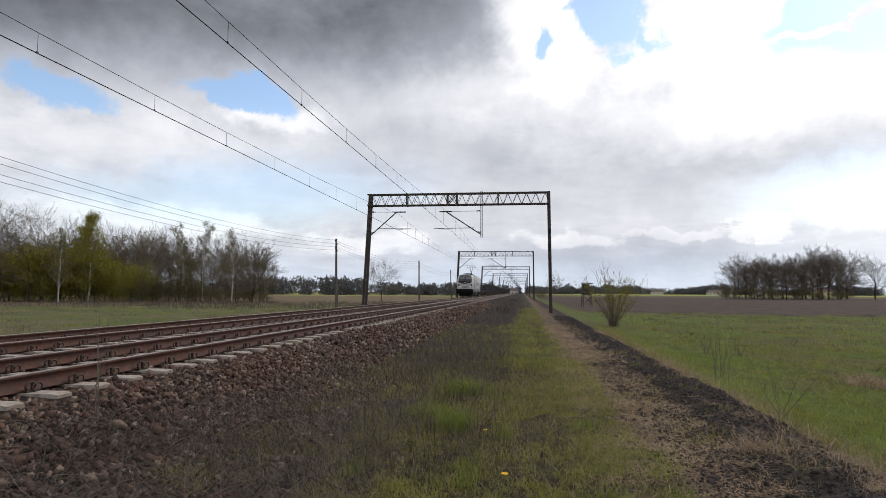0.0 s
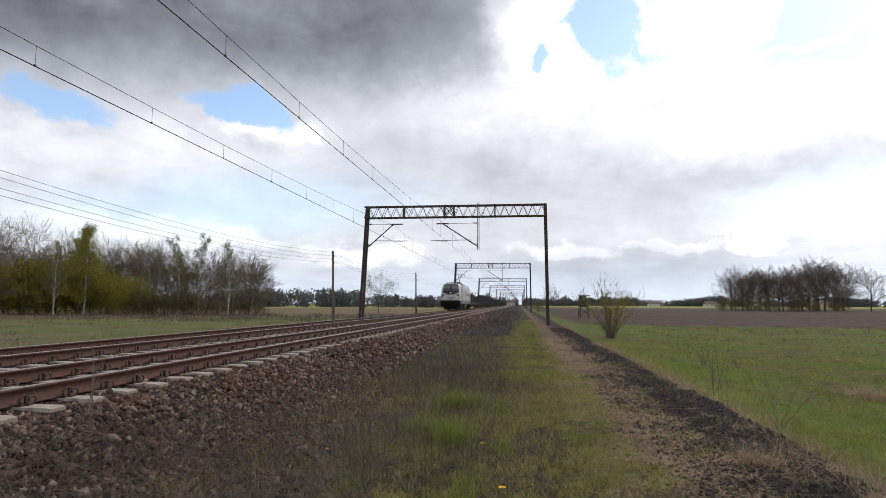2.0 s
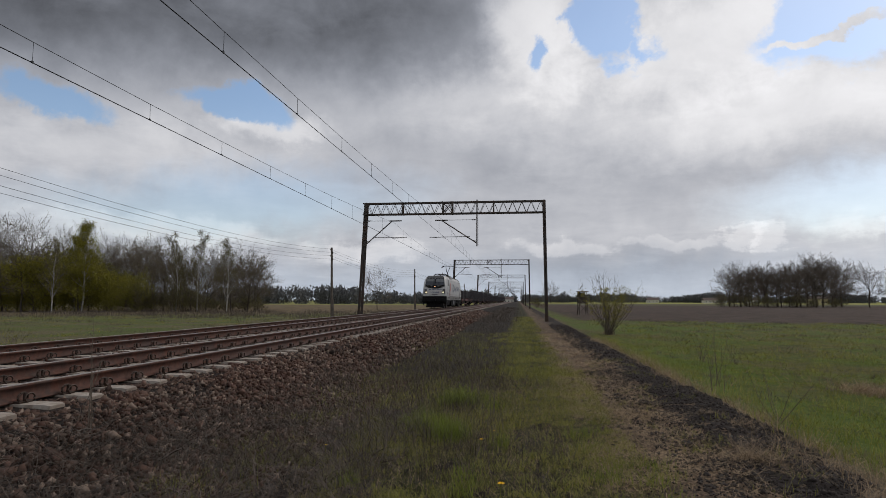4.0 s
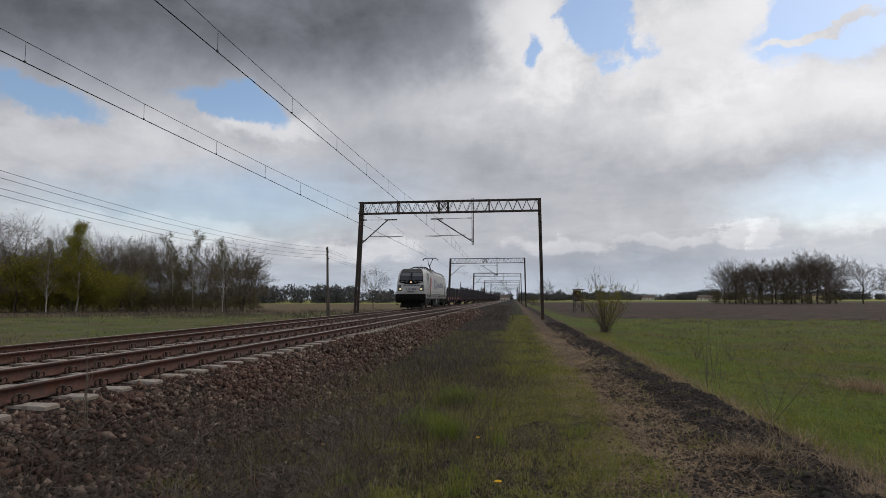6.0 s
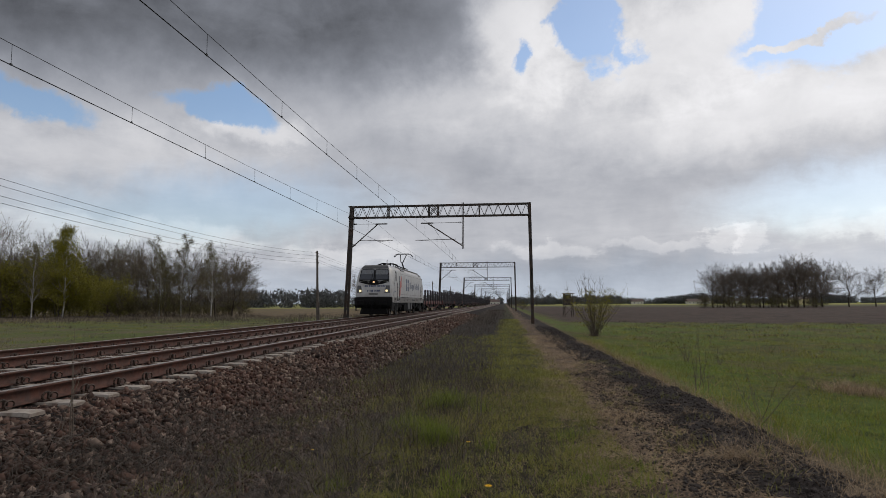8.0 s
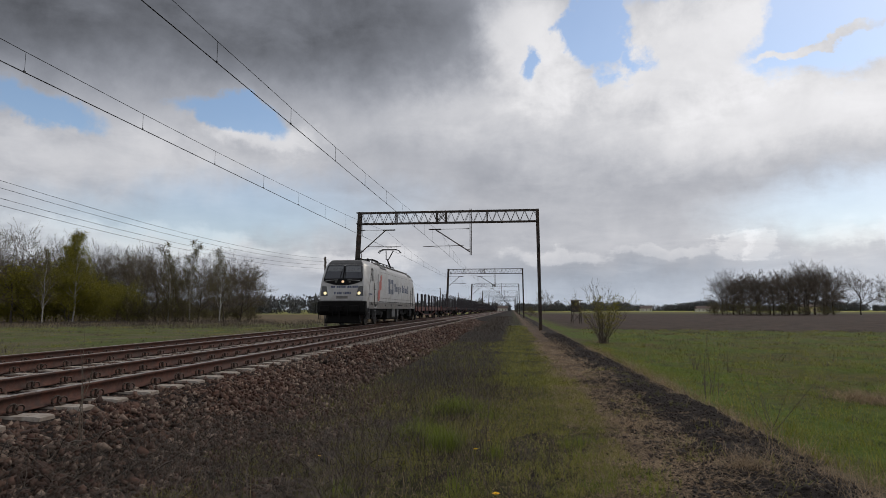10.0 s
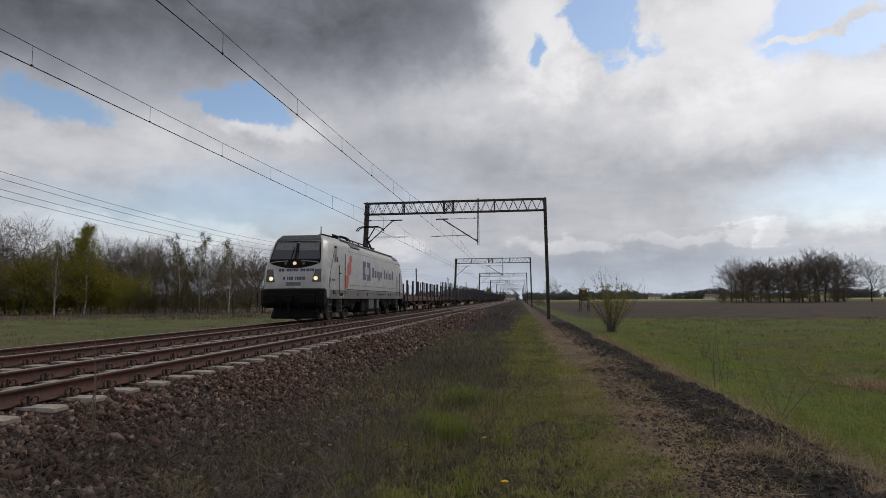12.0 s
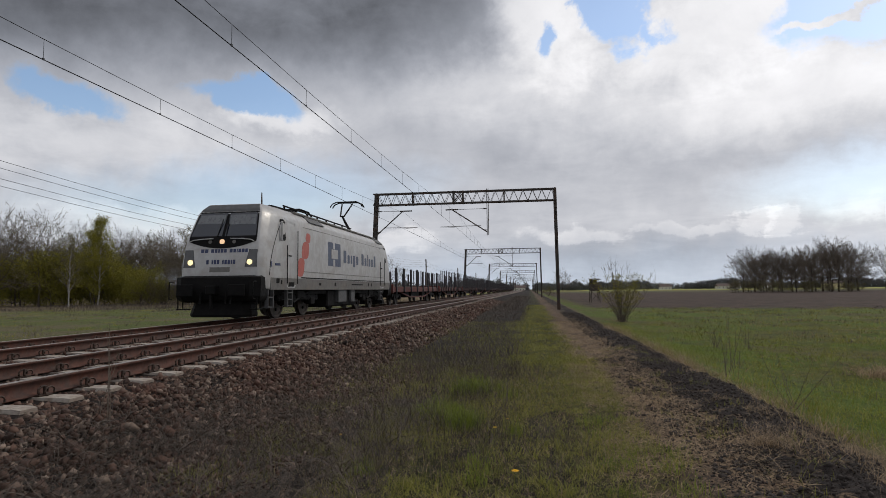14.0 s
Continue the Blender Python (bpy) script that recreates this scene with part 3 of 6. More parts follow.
def build_wires(x, label):
    line = empty("overhead_line", pose(x, 0, 0), label, "overhead wire", "overhead lines", "")
    supports = [FIRST - SPAN + i * SPAN for i in range(10)]
    contact, mess = bmesh.new(), bmesh.new()
    zig = 0.12
    for i, (a, b) in enumerate(zip(supports, supports[1:])):
        za, zb = (zig if i % 2 else -zig), (-zig if i % 2 else zig)
        n = 17
        pts = []
        for j in range(n + 1):
            u = j / n
            pts.append(((za + (zb - za) * u), a + (b - a) * u, MESSENGER - SAG * 4 * u * (1 - u)))
        for p, q in zip(pts, pts[1:]):
            tube(mess, p, q, 0.0085, n=4, caps=False)
            tube(contact, (p[0], p[1], CONTACT), (q[0], q[1], CONTACT), 0.013, n=4, caps=False)
        if i < 5:
            for j in range(1, n):
                if i > 2 and j % 2:
                    continue
                p = pts[j]
                d = part("dropper", tube(bmesh.new(), (p[0], p[1], CONTACT), p, 0.006, n=4), M_WIRE, line)
                box_bm = box(bmesh.new(), p[0] - 0.012, p[0] + 0.012, p[1] - 0.025, p[1] + 0.025, CONTACT - 0.012, CONTACT + 0.035)
                part("clamp", box_bm, M_WIRE, d)
    part("contact_wire", contact, M_WIRE, line, "thick copper contact wire")
    part("messenger_wire", mess, M_WIRE, line, "thin sagging carrier wire")


build_track(NEAR, "rusty rails on concrete sleepers in stone ballast", 299)
build_track(FAR, "second track with rusty rails on concrete sleepers", 240)
portal = build_portal()
for i in range(1, 8):
    copy_thing(portal, pose(0, FIRST + SPAN * i, 0))
build_wires(WIRE_NEAR, "contact and carrier wire over the nearer track")
build_wires(WIRE_FAR, "contact and carrier wire over the farther track")


# ---- telegraph line ----
POLES = [(-20.2, 16.5), (-19.75, 62.0), (-18.6, 107.0), (-18.2, 153.0), (-17.8, 200.0), (-17.5, 250.0)]


def build_telegraph():
    tops = []
    first = None
    for i, (x, y) in enumerate(POLES):
        if first is None:
            p = empty("telegraph_pole", pose(x, y, -0.7, 0, -1.6, 0), "weathered leaning wooden telegraph pole with wires", "telegraph pole", "telegraph poles")
            part("shaft", tube(bmesh.new(), (0, 0, -0.5), (0, 0, 7.7), 0.15, 0.10, n=10), M_WOOD, p)
            bm = bmesh.new()
            tube(bm, (0.17, 0, -0.3), (0.13, 0, 2.2), 0.09, 0.08, n=8)
            part("stub", bm, M_WOOD, p, "splinted foot of the pole")
            for j, (sx, z) in enumerate(((-0.14, 7.5), (0.14, 7.12), (-0.14, 6.78), (0.14, 6.42))):
                bm = bmesh.new()
                tube(bm, (0, 0, z - 0.1), (sx, 0, z - 0.1), 0.012, n=5)
                tube(bm, (sx, 0, z - 0.1), (sx, 0, z + 0.02), 0.012, n=5)
                b = part("bracket", bm, M_STEEL, p)
                part("insulator", tube(bmesh.new(), (sx, 0, z - 0.02), (sx, 0, z + 0.09), 0.045, 0.03, n=8), M_SLEEPER, b, "white porcelain insulator")
            first = p
        else:
            copy_thing(first, pose(x, y, -0.45, 0, -1.6 + 0.5 * (i % 3), 0))
        lean = math.radians(-1.6 + (0.5 * (i % 3) if i else 0))
        tops.append([(x + sx * math.cos(lean) + z * math.sin(lean), y, -0.45 + z) for sx, z in ((-0.14, 7.55), (0.14, 7.17), (-0.14, 6.83), (0.14, 6.47))])
    e = empty("telegraph_wires", pose(0, 0, 0), "four thin sagging telegraph wires between the poles", "wire")
    tops = [[(a[0] - 0.4, -30, a[2]) for a in tops[0]]] + tops
    for j in range(4):
        bm = bmesh.new()
        for a, b in zip(tops, tops[1:]):
            a, b = Vector(a[j]), Vector(b[j])
            n = 12
            pts = [a.lerp(b, u / n) - Vector((0, 0, 0.75 * 4 * (u / n) * (1 - u / n))) for u in range(n + 1)]
            for p, q in zip(pts, pts[1:]):
                tube(bm, p, q, 0.009, n=4, caps=False)
        part("wire", bm, M_WIRE, e)


build_telegraph()

# ---- train ----
M_WHITE = surface("silver_loco_paint", (0.40, 0.398, 0.40), (0.33, 0.325, 0.32), 3, 0.42, 0.2, 0, dirt=(0.24, 0.21, 0.18), dirt_amount=0.40, dirt_scale=1.4, spec=0.6)
M_GREY = surface("grey_loco_skirt", (0.135, 0.13, 0.125), (0.10, 0.096, 0.09), 4, 0.5, 0, 0, dirt=(0.17, 0.14, 0.12), dirt_amount=0.5)
M_BLACK = surface("black_underframe", (0.004, 0.004, 0.0045), (0.007, 0.0065, 0.0065), 5, 0.65, 0.0, dirt=(0.014, 0.012, 0.011), dirt_amount=0.3, spec=0.1)
M_ROOF = surface("dark_roof", (0.075, 0.075, 0.078), (0.055, 0.055, 0.056), 5, 0.55)
M_NAVY = surface("navy_lettering", (0.03, 0.04, 0.10), (0.025, 0.035, 0.09), 5, 0.5)
M_SLATE = surface("slate_blue_emblem", (0.060, 0.075, 0.125), (0.050, 0.064, 0.105), 5, 0.5)
M_SALMON = surface("salmon_red_stripe", (0.40, 0.095, 0.072), (0.34, 0.085, 0.065), 3, 0.5)
M_WAGON = surface("rust_brown_wagon", (0.13, 0.028, 0.022), (0.06, 0.020, 0.018), 4, 0.75, 0, 0.002, 40, dirt=(0.04, 0.03, 0.026), dirt_amount=0.6)
M_STAKE = surface("dark_stakes", (0.040, 0.034, 0.038), (0.025, 0.023, 0.026), 4, 0.65, 0.2, objrand=0.4)
M_WHEEL = surface("steel_wheel", (0.06, 0.045, 0.038), (0.03, 0.026, 0.024), 8, 0.6, 0.4)


def glass_material():
    m = bpy.data.materials.new("windscreen_glass")
    m.use_nodes = True
    b = m.node_tree.nodes["Principled BSDF"]
    b.inputs["Base Color"].default_value = (0.006, 0.010, 0.020, 1)
    b.inputs["Roughness"].default_value = 0.06
    b.inputs["Specular IOR Level"].default_value = 0.8
    return m


def glow_material(name, colour, strength):
    m = bpy.data.materials.new(name)
    m.use_nodes = True
    b = m.node_tree.nodes["Principled BSDF"]
    b.inputs["Base Color"].default_value = (0.9, 0.85, 0.7, 1)
    b.inputs["Emission Color"].default_value = (*colour, 1)
    b.inputs["Emission Strength"].default_value = strength
    return m


M_LENS = surface("smoked_lamp_cover", (0.055, 0.055, 0.058), (0.04, 0.04, 0.042), 4, 0.15, 0, spec=0.7)
M_BLIND = surface("grey_window_blind", (0.11, 0.117, 0.125), (0.085, 0.09, 0.097), 4, 0.3, 0, spec=0.7)
M_GLASS = glass_material()
M_LAMP = glow_material("lit_headlight", (1.0, 0.78, 0.36), 1.0)
M_LAMP_LOW = glow_material("lit_top_lamp", (1.0, 0.50, 0.20), 0.7)

# front outline of the cab: height, half width, set-back, length of the rounded corner
CAB = [(1.05, 1.30, 0.02, 0.45), (1.50, 1.30, 0.0, 0.45), (2.00, 1.29, 0.04, 0.50), (2.45, 1.27, 0.12, 0.60), (2.78, 1.25, 0.22, 0.75),
       (3.25, 1.18, 0.44, 0.90), (3.62, 1.12, 0.62, 1.05), (3.80, 1.06, 0.76, 1.15), (3.99, 0.90, 0.98, 1.25)]
SIDE = {1.05: 1.47, 1.50: 1.49, 2.00: 1.49, 2.45: 1.49, 2.78: 1.485, 3.25: 1.47, 3.62: 1.40, 3.80: 1.26, 3.99: 1.0}
LENGTH = 18.0


def cab_at(z):
    """Half width and set-back of the front face at height z."""
    zs = [c[0] for c in CAB]
    return np.interp(z, zs, [c[1] for c in CAB]), np.interp(z, zs, [c[2] for c in CAB])


def front_patch(name, corners, mat, parent, out=0.006, label="", n=6):
    """A sheet on the front face between four (x, z) corners, with a little thickness."""
    bm = bmesh.new()
    (ax, az), (bx, bz), (cx, cz), (dx, dz) = corners
    rows = []
    for layer in (0, 1):
        g = []
        for i in range(n + 1):
            u = i / n
            row = []
            for j in range(n + 1):
                v = j / n
                x = (ax * (1 - u) + dx * u) * (1 - v) + (bx * (1 - u) + cx * u) * v
                z = (az * (1 - v) + bz * v) * (1 - u) + (dz * (1 - v) + cz * v) * u
                y = cab_at(z)[1] - out + layer * (out + 0.02)
                row.append(bm.verts.new((x, y, z)))
            g.append(row)
        rows.append(g)
    for g in rows:
        for i in range(n):
            for j in range(n):
                bm.faces.new((g[i][j], g[i][j + 1], g[i + 1][j + 1], g[i + 1][j]))
    a, b = rows
    ring = [(0, j) for j in range(n)] + [(i, n) for i in range(n)] + [(n, j) for j in range(n, 0, -1)] + [(i, 0) for i in range(n, 0, -1)]
    for (i, j), (p, q) in zip(ring, ring[1:] + ring[:1]):
        bm.faces.new((a[i][j], a[p][q], b[p][q], b[i][j]))
    return part(name, bm, mat, parent, label)


def front_strip(name, xs, low, high, mat, parent, out=0.006, label=""):
    """A sheet on the front face between a lower and an upper edge, given as functions of x."""
    bm = bmesh.new()
    grid = []
    for layer in (0, 1):
        cols = []
        for x in xs:
            zs = np.linspace(low(x), high(x), 4)
            cols.append([bm.verts.new((x, cab_at(z)[1] - out + layer * (out + 0.03), z)) for z in zs])
        grid.append(cols)
    for cols in grid:
        for a, b in zip(cols, cols[1:]):
            for i in range(3):
                bm.faces.new((a[i], b[i], b[i + 1], a[i + 1]))
    for i in (0, 3):
        for (a, b), (c, d) in zip(zip(grid[0], grid[0][1:]), zip(grid[1], grid[1][1:])):
            bm.faces.new((a[i], b[i], d[i], c[i]))
    for e in (0, -1):
        for i in range(3):
            bm.faces.new((grid[0][e][i], grid[0][e][i + 1], grid[1][e][i + 1], grid[1][e][i]))
    return part(name, bm, mat, parent, label)


def side_w(z):
    zs = sorted(SIDE)
    return float(np.interp(z, zs, [SIDE[k] for k in zs]))


def side_patch(name, y0, y1, z0, z1, mat, parent, out=0.006, label="", slant=0.0, bev=0.0, sgn=1):
    """A plate on the side wall, following its slope, with rounded corners."""
    bm = bmesh.new()
    pts = []
    if bev:
        bev = min(bev, (y1 - y0) * 0.45, (z1 - z0) * 0.45)
        for cy, cz, a0 in ((y1 - bev, z0 + bev, -90), (y1 - bev, z1 - bev, 0), (y0 + bev, z1 - bev, 90), (y0 + bev, z0 + bev, 180)):
            for k in range(5):
                a = radians(a0 + k * 22.5)
                pts.append((cy + bev * math.cos(a), cz + bev * math.sin(a)))
    else:
        pts = [(y0, z0), (y1, z0), (y1, z1), (y0, z1)]
    pts = [(y + slant * (z - z0) / (z1 - z0), z) for y, z in pts]
    n = len(pts)
    vs = [bm.verts.new((sgn * (side_w(z) + out - d), y, z)) for d in (0.0, out + 0.01) for y, z in pts]
    bm.faces.new(vs[:n])
    bm.faces.new(vs[n:][::-1])
    for k in range(n):
        bm.faces.new((vs[k], vs[(k + 1) % n], vs[n + (k + 1) % n], vs[n + k]))
    return part(name, bm, mat, parent, label)


def wheelset(parent, y, r=0.62, mat=None, gauge=0.7525):
    """An axle with two flanged wheels, turning on its thing."""
    e = new("wheelset")
    e.parent = parent
    e.matrix_basis = pose(0, y, r)
    part("axle", tube(bmesh.new(), (-1.0, 0, 0), (1.0, 0, 0), 0.08, n=10), M_WHEEL, e)
    for s in (-1, 1):
        bm = bmesh.new()
        tube(bm, (s * (gauge - 0.06), 0, 0), (s * (gauge + 0.07), 0, 0), r, r * 0.995, n=32)
        tube(bm, (s * (gauge - 0.075), 0, 0), (s * (gauge - 0.045), 0, 0), r + 0.028, n=32)
        bmesh.ops.inset_region(bm, faces=[f for f in bm.faces if len(f.verts) == 32 and f.calc_center_median().x * s > gauge + 0.05], thickness=0.07, depth=0.0)
        bmesh.ops.inset_region(bm, faces=[f for f in bm.faces if len(f.verts) == 32 and f.calc_center_median().x * s > gauge + 0.05], thickness=0.03, depth=-0.05)
        part("wheel", bm, M_WHEEL, e)
        bm = bmesh.new()
        tube(bm, (s * 0.9, 0, 0), (s * 1.08, 0, 0), 0.15, 0.13, n=12)
        for a in range(3):
            an = a * 2.094
            tube(bm, (s * (gauge + 0.03), 0.30 * math.cos(an), 0.30 * math.sin(an)), (s * (gauge + 0.075), 0.30 * math.cos(an), 0.30 * math.sin(an)), 0.06, n=8)
        part("hub", bm, M_BLACK, e)
    return e


def build_loco():
    loco = empty("electric_locomotive", pose(FAR, 104, RAIL), "silver-white electric freight locomotive with grey skirt and black bumper on rails", "locomotive")
    # shell: front ring, corner ring, side rings, mirrored at the rear
    bm = bmesh.new()
    rings = []
    for mir in (0, 1):
        seq = []
        for (z, wf, yf, lc) in CAB:
            ws = SIDE[z]
            pts = [(wf, yf), (wf + (ws - wf) * 0.62, yf + lc * 0.36), (ws, yf + lc), (ws, 2.6)]
            seq.append([(px, (LENGTH - py) if mir else py) for px, py in pts])
        rings.append(seq)
    cols = []
    for z_i, (z, *_) in enumerate(CAB):
        right = rings[0][z_i] + rings[1][z_i][::-1]
        loop = [(-x, y) for x, y in right[::-1]] + right
        cols.append([bm.verts.new((x, y, z)) for x, y in loop])
    n = len(cols[0])
    for a, b in zip(cols, cols[1:]):
        for j in range(n):
            bm.faces.new((a[j], a[(j + 1) % n], b[(j + 1) % n], b[j]))
    bm.faces.new(cols[0][::-1])
    half = n // 2
    for j in range(half - 1):
        bm.faces.new((cols[-1][half - 1 - j], cols[-1][half + j], cols[-1][half + j + 1], cols[-1][half - 2 - j]))
    sharp = bm
    body = part("body", sharp, M_WHITE, loco, "white painted steel body, slightly dusty")
    bev = body.modifiers.new("rounding", "BEVEL")
    bev.width, bev.segments, bev.limit_method, bev.angle_limit = 0.05, 3, "ANGLE", radians(18)
    body.data.polygons.foreach_set("use_smooth", [True] * len(body.data.polygons))
    # grey lower skirt along both sides
    for s in (1, -1):
        side_patch("skirt", 0.62, LENGTH - 0.62, 1.03, 1.44, M_GREY, loco, 0.012, "grey lower skirt", sgn=s)
        side_patch("skirt_edge", 3.3, LENGTH - 1.6, 1.46, 1.50, M_BLACK, loco, 0.009, sgn=s)
        side_patch("panel_line", 3.55, LENGTH - 1.9, 1.70, 1.725, M_GREY, loco, 0.008, sgn=s)
        side_patch("panel_line", 3.55, LENGTH - 1.9, 3.40, 3.42, M_GREY, loco, 0.008, sgn=s)
    # side doors with windows
    for y0 in (1.95, LENGTH - 2.75):
        d = side_patch("cab_door", y0, y0 + 0.80, 1.10, 3.52, M_WHITE, loco, 0.014, "white cab door", bev=0.12)
        side_patch("door_gap", y0 - 0.03, y0 + 0.0, 1.10, 3.45, M_BLACK, d, 0.010)
        side_patch("door_gap", y0 + 0.80, y0 + 0.83, 1.10, 3.45, M_BLACK, d, 0.010)
        side_patch("handle", y0 + 0.13, y0 + 0.32, 2.22, 2.26, M_BLACK, d, 0.05)
    bmh = bmesh.new()
    for yy in (1.88, 2.83, LENGTH - 2.82, LENGTH - 1.88):
        tube(bmh, (1.535, yy, 1.25), (1.535, yy, 3.2 if yy in (2.83,) else 2.6), 0.016, n=6)
    part("grab_rail", bmh, M_BLACK, loco, "thin dark grab rails beside the doors")
    side_patch("cab_window", 1.42, 1.82, 2.75, 3.50, M_BLACK, loco, 0.010, "dark cab side window", bev=0.10)
    for s in (1, -1):
        pts = [(0.50, 1.52), (0.56, 1.95), (0.72, 2.35), (0.95, 2.75), (1.18, 3.08), (1.42, 3.34), (1.66, 3.50), (1.93, 3.55)]
        for (ya, za), (yb, zb) in zip(pts, pts[1:]):
            side_patch("cab_seam", ya, ya + 0.03, za, zb, M_BLACK, loco, 0.008, "", slant=yb - ya, sgn=s)
    side_patch("body_joint", 8.9, 8.93, 1.46, 3.42, M_GREY, loco, 0.007)
    side_patch("body_joint", 13.4, 13.43, 1.46, 3.42, M_GREY, loco, 0.007)
    mir = bmesh.new()
    box(mir, 1.50, 1.58, 1.33, 1.40, 2.72, 3.40, 0.02)
    part("mirror", mir, M_WHITE, loco, "white mirror housing")
    side_patch("cab_window", LENGTH - 1.75, LENGTH - 1.4, 2.6, 3.5, M_BLACK, loco, 0.010, "dark cab side window", bev=0.1)
    # red stripes and emblem on the side
    for (y0, y1, z0, z1, sl) in ((2.86, 3.50, 1.52, 2.22, 0.14), (3.28, 3.98, 2.20, 2.86, 0.14), (3.72, 4.20, 2.84, 3.22, 0.06)):
        side_patch("red_stripe", y0, y1, z0, z1, M_SALMON, loco, 0.006, "faded salmon-red painted shape", slant=sl, bev=0.22)
    e = side_patch("emblem", 6.3, 8.0, 2.05, 3.08, M_SLATE, loco, 0.006, "slate-blue square emblem")
    side_patch("emblem_centre", 6.72, 7.58, 2.38, 2.78, M_WHITE, e, 0.012)
    side_patch("emblem_slot", 6.95, 7.2, 2.05, 2.34, M_WHITE, e, 0.012)
    side_patch("emblem_slot", 6.95, 7.2, 2.80, 3.08, M_WHITE, e, 0.012)
    # company lettering as plain bars, one for each letter
    y = 8.45
    for hgt, wid, low in ((0.52, 0.42, 0), (0.36, 0.34, 0), (0.36, 0.24, 0), (0.50, 0.36, -0.14), (0.36, 0.36, 0), (0, 0.25, 0), (0.52, 0.40, 0), (0.36, 0.36, 0), (0.54, 0.14, 0), (0.36, 0.34, 0), (0.36, 0.36, 0), (0.54, 0.36, 0)):
        if hgt:
            side_patch("letter_bar", y, y + wid * 0.92, 2.26 + low, 2.26 + low + hgt * 1.12, M_SLATE, loco, 0.006, bev=0.06)
        y += wid * 1.2 + 0.10
    for y0, y1, z0, z1 in ((0.95, 1.35, 1.86, 1.94), (0.60, 0.68, 1.80, 1.98), (5.2, 5.45, 1.20, 1.30), (7.15, 7.35, 1.18, 1.34), (9.7, 11.6, 1.24, 1.30), (12.6, 12.8, 1.2, 1.36), (13.2, 13.4, 1.2, 1.36), (1.05, 1.30, 1.25, 1.42), (1.42, 1.54, 1.22, 1.36), (2.1, 2.6, 1.14, 1.30)):
        side_patch("marking", y0, y1, z0, z1, M_NAVY if z0 > 1.5 else M_BLACK, loco, 0.016)
    # front: windscreens, band, lamps, lettering bars
    g = front_patch("windscreen_surround", ((-1.19, 2.78), (1.19, 2.78), (1.06, 3.68), (-1.06, 3.68)), M_BLACK, loco, 0.008, "black windscreen surround")
    front_patch("pane", ((-1.14, 2.82), (-0.05, 2.82), (-0.05, 3.63), (-1.02, 3.63)), M_GLASS, g, 0.014, "windscreen pane")
    front_patch("pane", ((0.05, 2.82), (1.14, 2.82), (1.02, 3.63), (0.05, 3.63)), M_GLASS, g, 0.014, "windscreen pane")
    front_patch("sun_blind", ((-1.04, 3.26), (-0.09, 3.26), (-0.09, 3.57), (-0.99, 3.57)), M_BLIND, g, 0.016, "grey sun blind")
    front_patch("sun_blind", ((0.09, 3.22), (1.04, 3.22), (0.99, 3.57), (0.09, 3.57)), M_BLIND, g, 0.016, "grey sun blind")
    for s in (-1, 1):
        bm = bmesh.new()
        tube(bm, (s * 0.16 - 0.05, 0.2, 2.78), (s * 0.10 - 0.02, 0.45, 3.40), 0.014, n=5)
        part("wiper", bm, M_BLACK, g)
    band = front_strip("lamp_band", np.linspace(-1.18, 1.18, 17), lambda x: 2.40 + 0.24 * (x / 1.18) ** 2, lambda x: 2.78, M_BLACK, loco, 0.012, "black curved band with lamps below the windscreen")
    for x, r, mat in ((0.0, 0.085, M_LAMP_LOW), (-0.42, 0.06, M_GREY), (0.42, 0.06, M_GREY)):
        yy = cab_at(2.62)[1]
        part("lamp", tube(bmesh.new(), (x, yy - 0.03, 2.62), (x, yy + 0.05, 2.62), r, n=16), mat, band, "round lamp")
    for s in (-1, 1):
        bm = bmesh.new()
        bar = [(0.30, 2.73), (0.70, 2.715), (1.02, 2.68), (1.14, 2.62)]
        for (xa, za), (xb, zb) in zip(bar, bar[1:]):
            tube(bm, (s * xa, cab_at(za)[1] - 0.07, za), (s * xb, cab_at(zb)[1] - 0.07, zb), 0.016, n=6)
        part("grab_bar", bm, M_WHITE, band)
    front_patch("roof_visor", ((-1.06, 3.70), (1.06, 3.70), (0.92, 3.96), (-0.92, 3.96)), M_ROOF, loco, 0.010, "dark roof fairing over the windscreen")
    for s in (-1, 1):
        h = front_patch("headlight_housing", ((s * 1.28, 1.78), (s * 0.86, 1.78), (s * 0.98, 2.36), (s * 1.26, 2.36)), M_LENS, loco, 0.012, "smoked slanted headlight housing")
        yy = cab_at(1.93)[1]
        part("headlight", tube(bmesh.new(), (s * 1.03, yy - 0.035, 1.94), (s * 1.03, yy + 0.03, 1.94), 0.09, n=18), M_LAMP, h, "lit round headlight")
    x = -0.70
    for wid, mat in ((0.11, M_NAVY), (0.11, M_NAVY), (0, None), (0.10, M_NAVY), (0.09, M_NAVY), (0.06, M_NAVY), (0.09, M_NAVY), (0.09, M_NAVY), (0, None), (0.10, M_NAVY), (0.09, M_NAVY), (0.03, M_NAVY), (0.09, M_NAVY), (0.09, M_NAVY), (0.09, M_NAVY)):
        if mat:
            front_patch("letter_bar", ((x, 2.26), (x + wid, 2.26), (x + wid, 2.38), (x, 2.38)), mat, loco, 0.008, n=1)
        x += (wid or 0.05) + 0.028
    x = -0.48
    for wid in (0.08, 0, 0.05, 0.08, 0.08, 0, 0.05, 0.08, 0.08, 0.05, 0.08):
        if wid:
            front_patch("number_bar", ((x, 1.88), (x + wid, 1.88), (x + wid, 2.02), (x, 2.02)), M_NAVY, loco, 0.008, n=1)
        x += (wid or 0.05) + 0.028
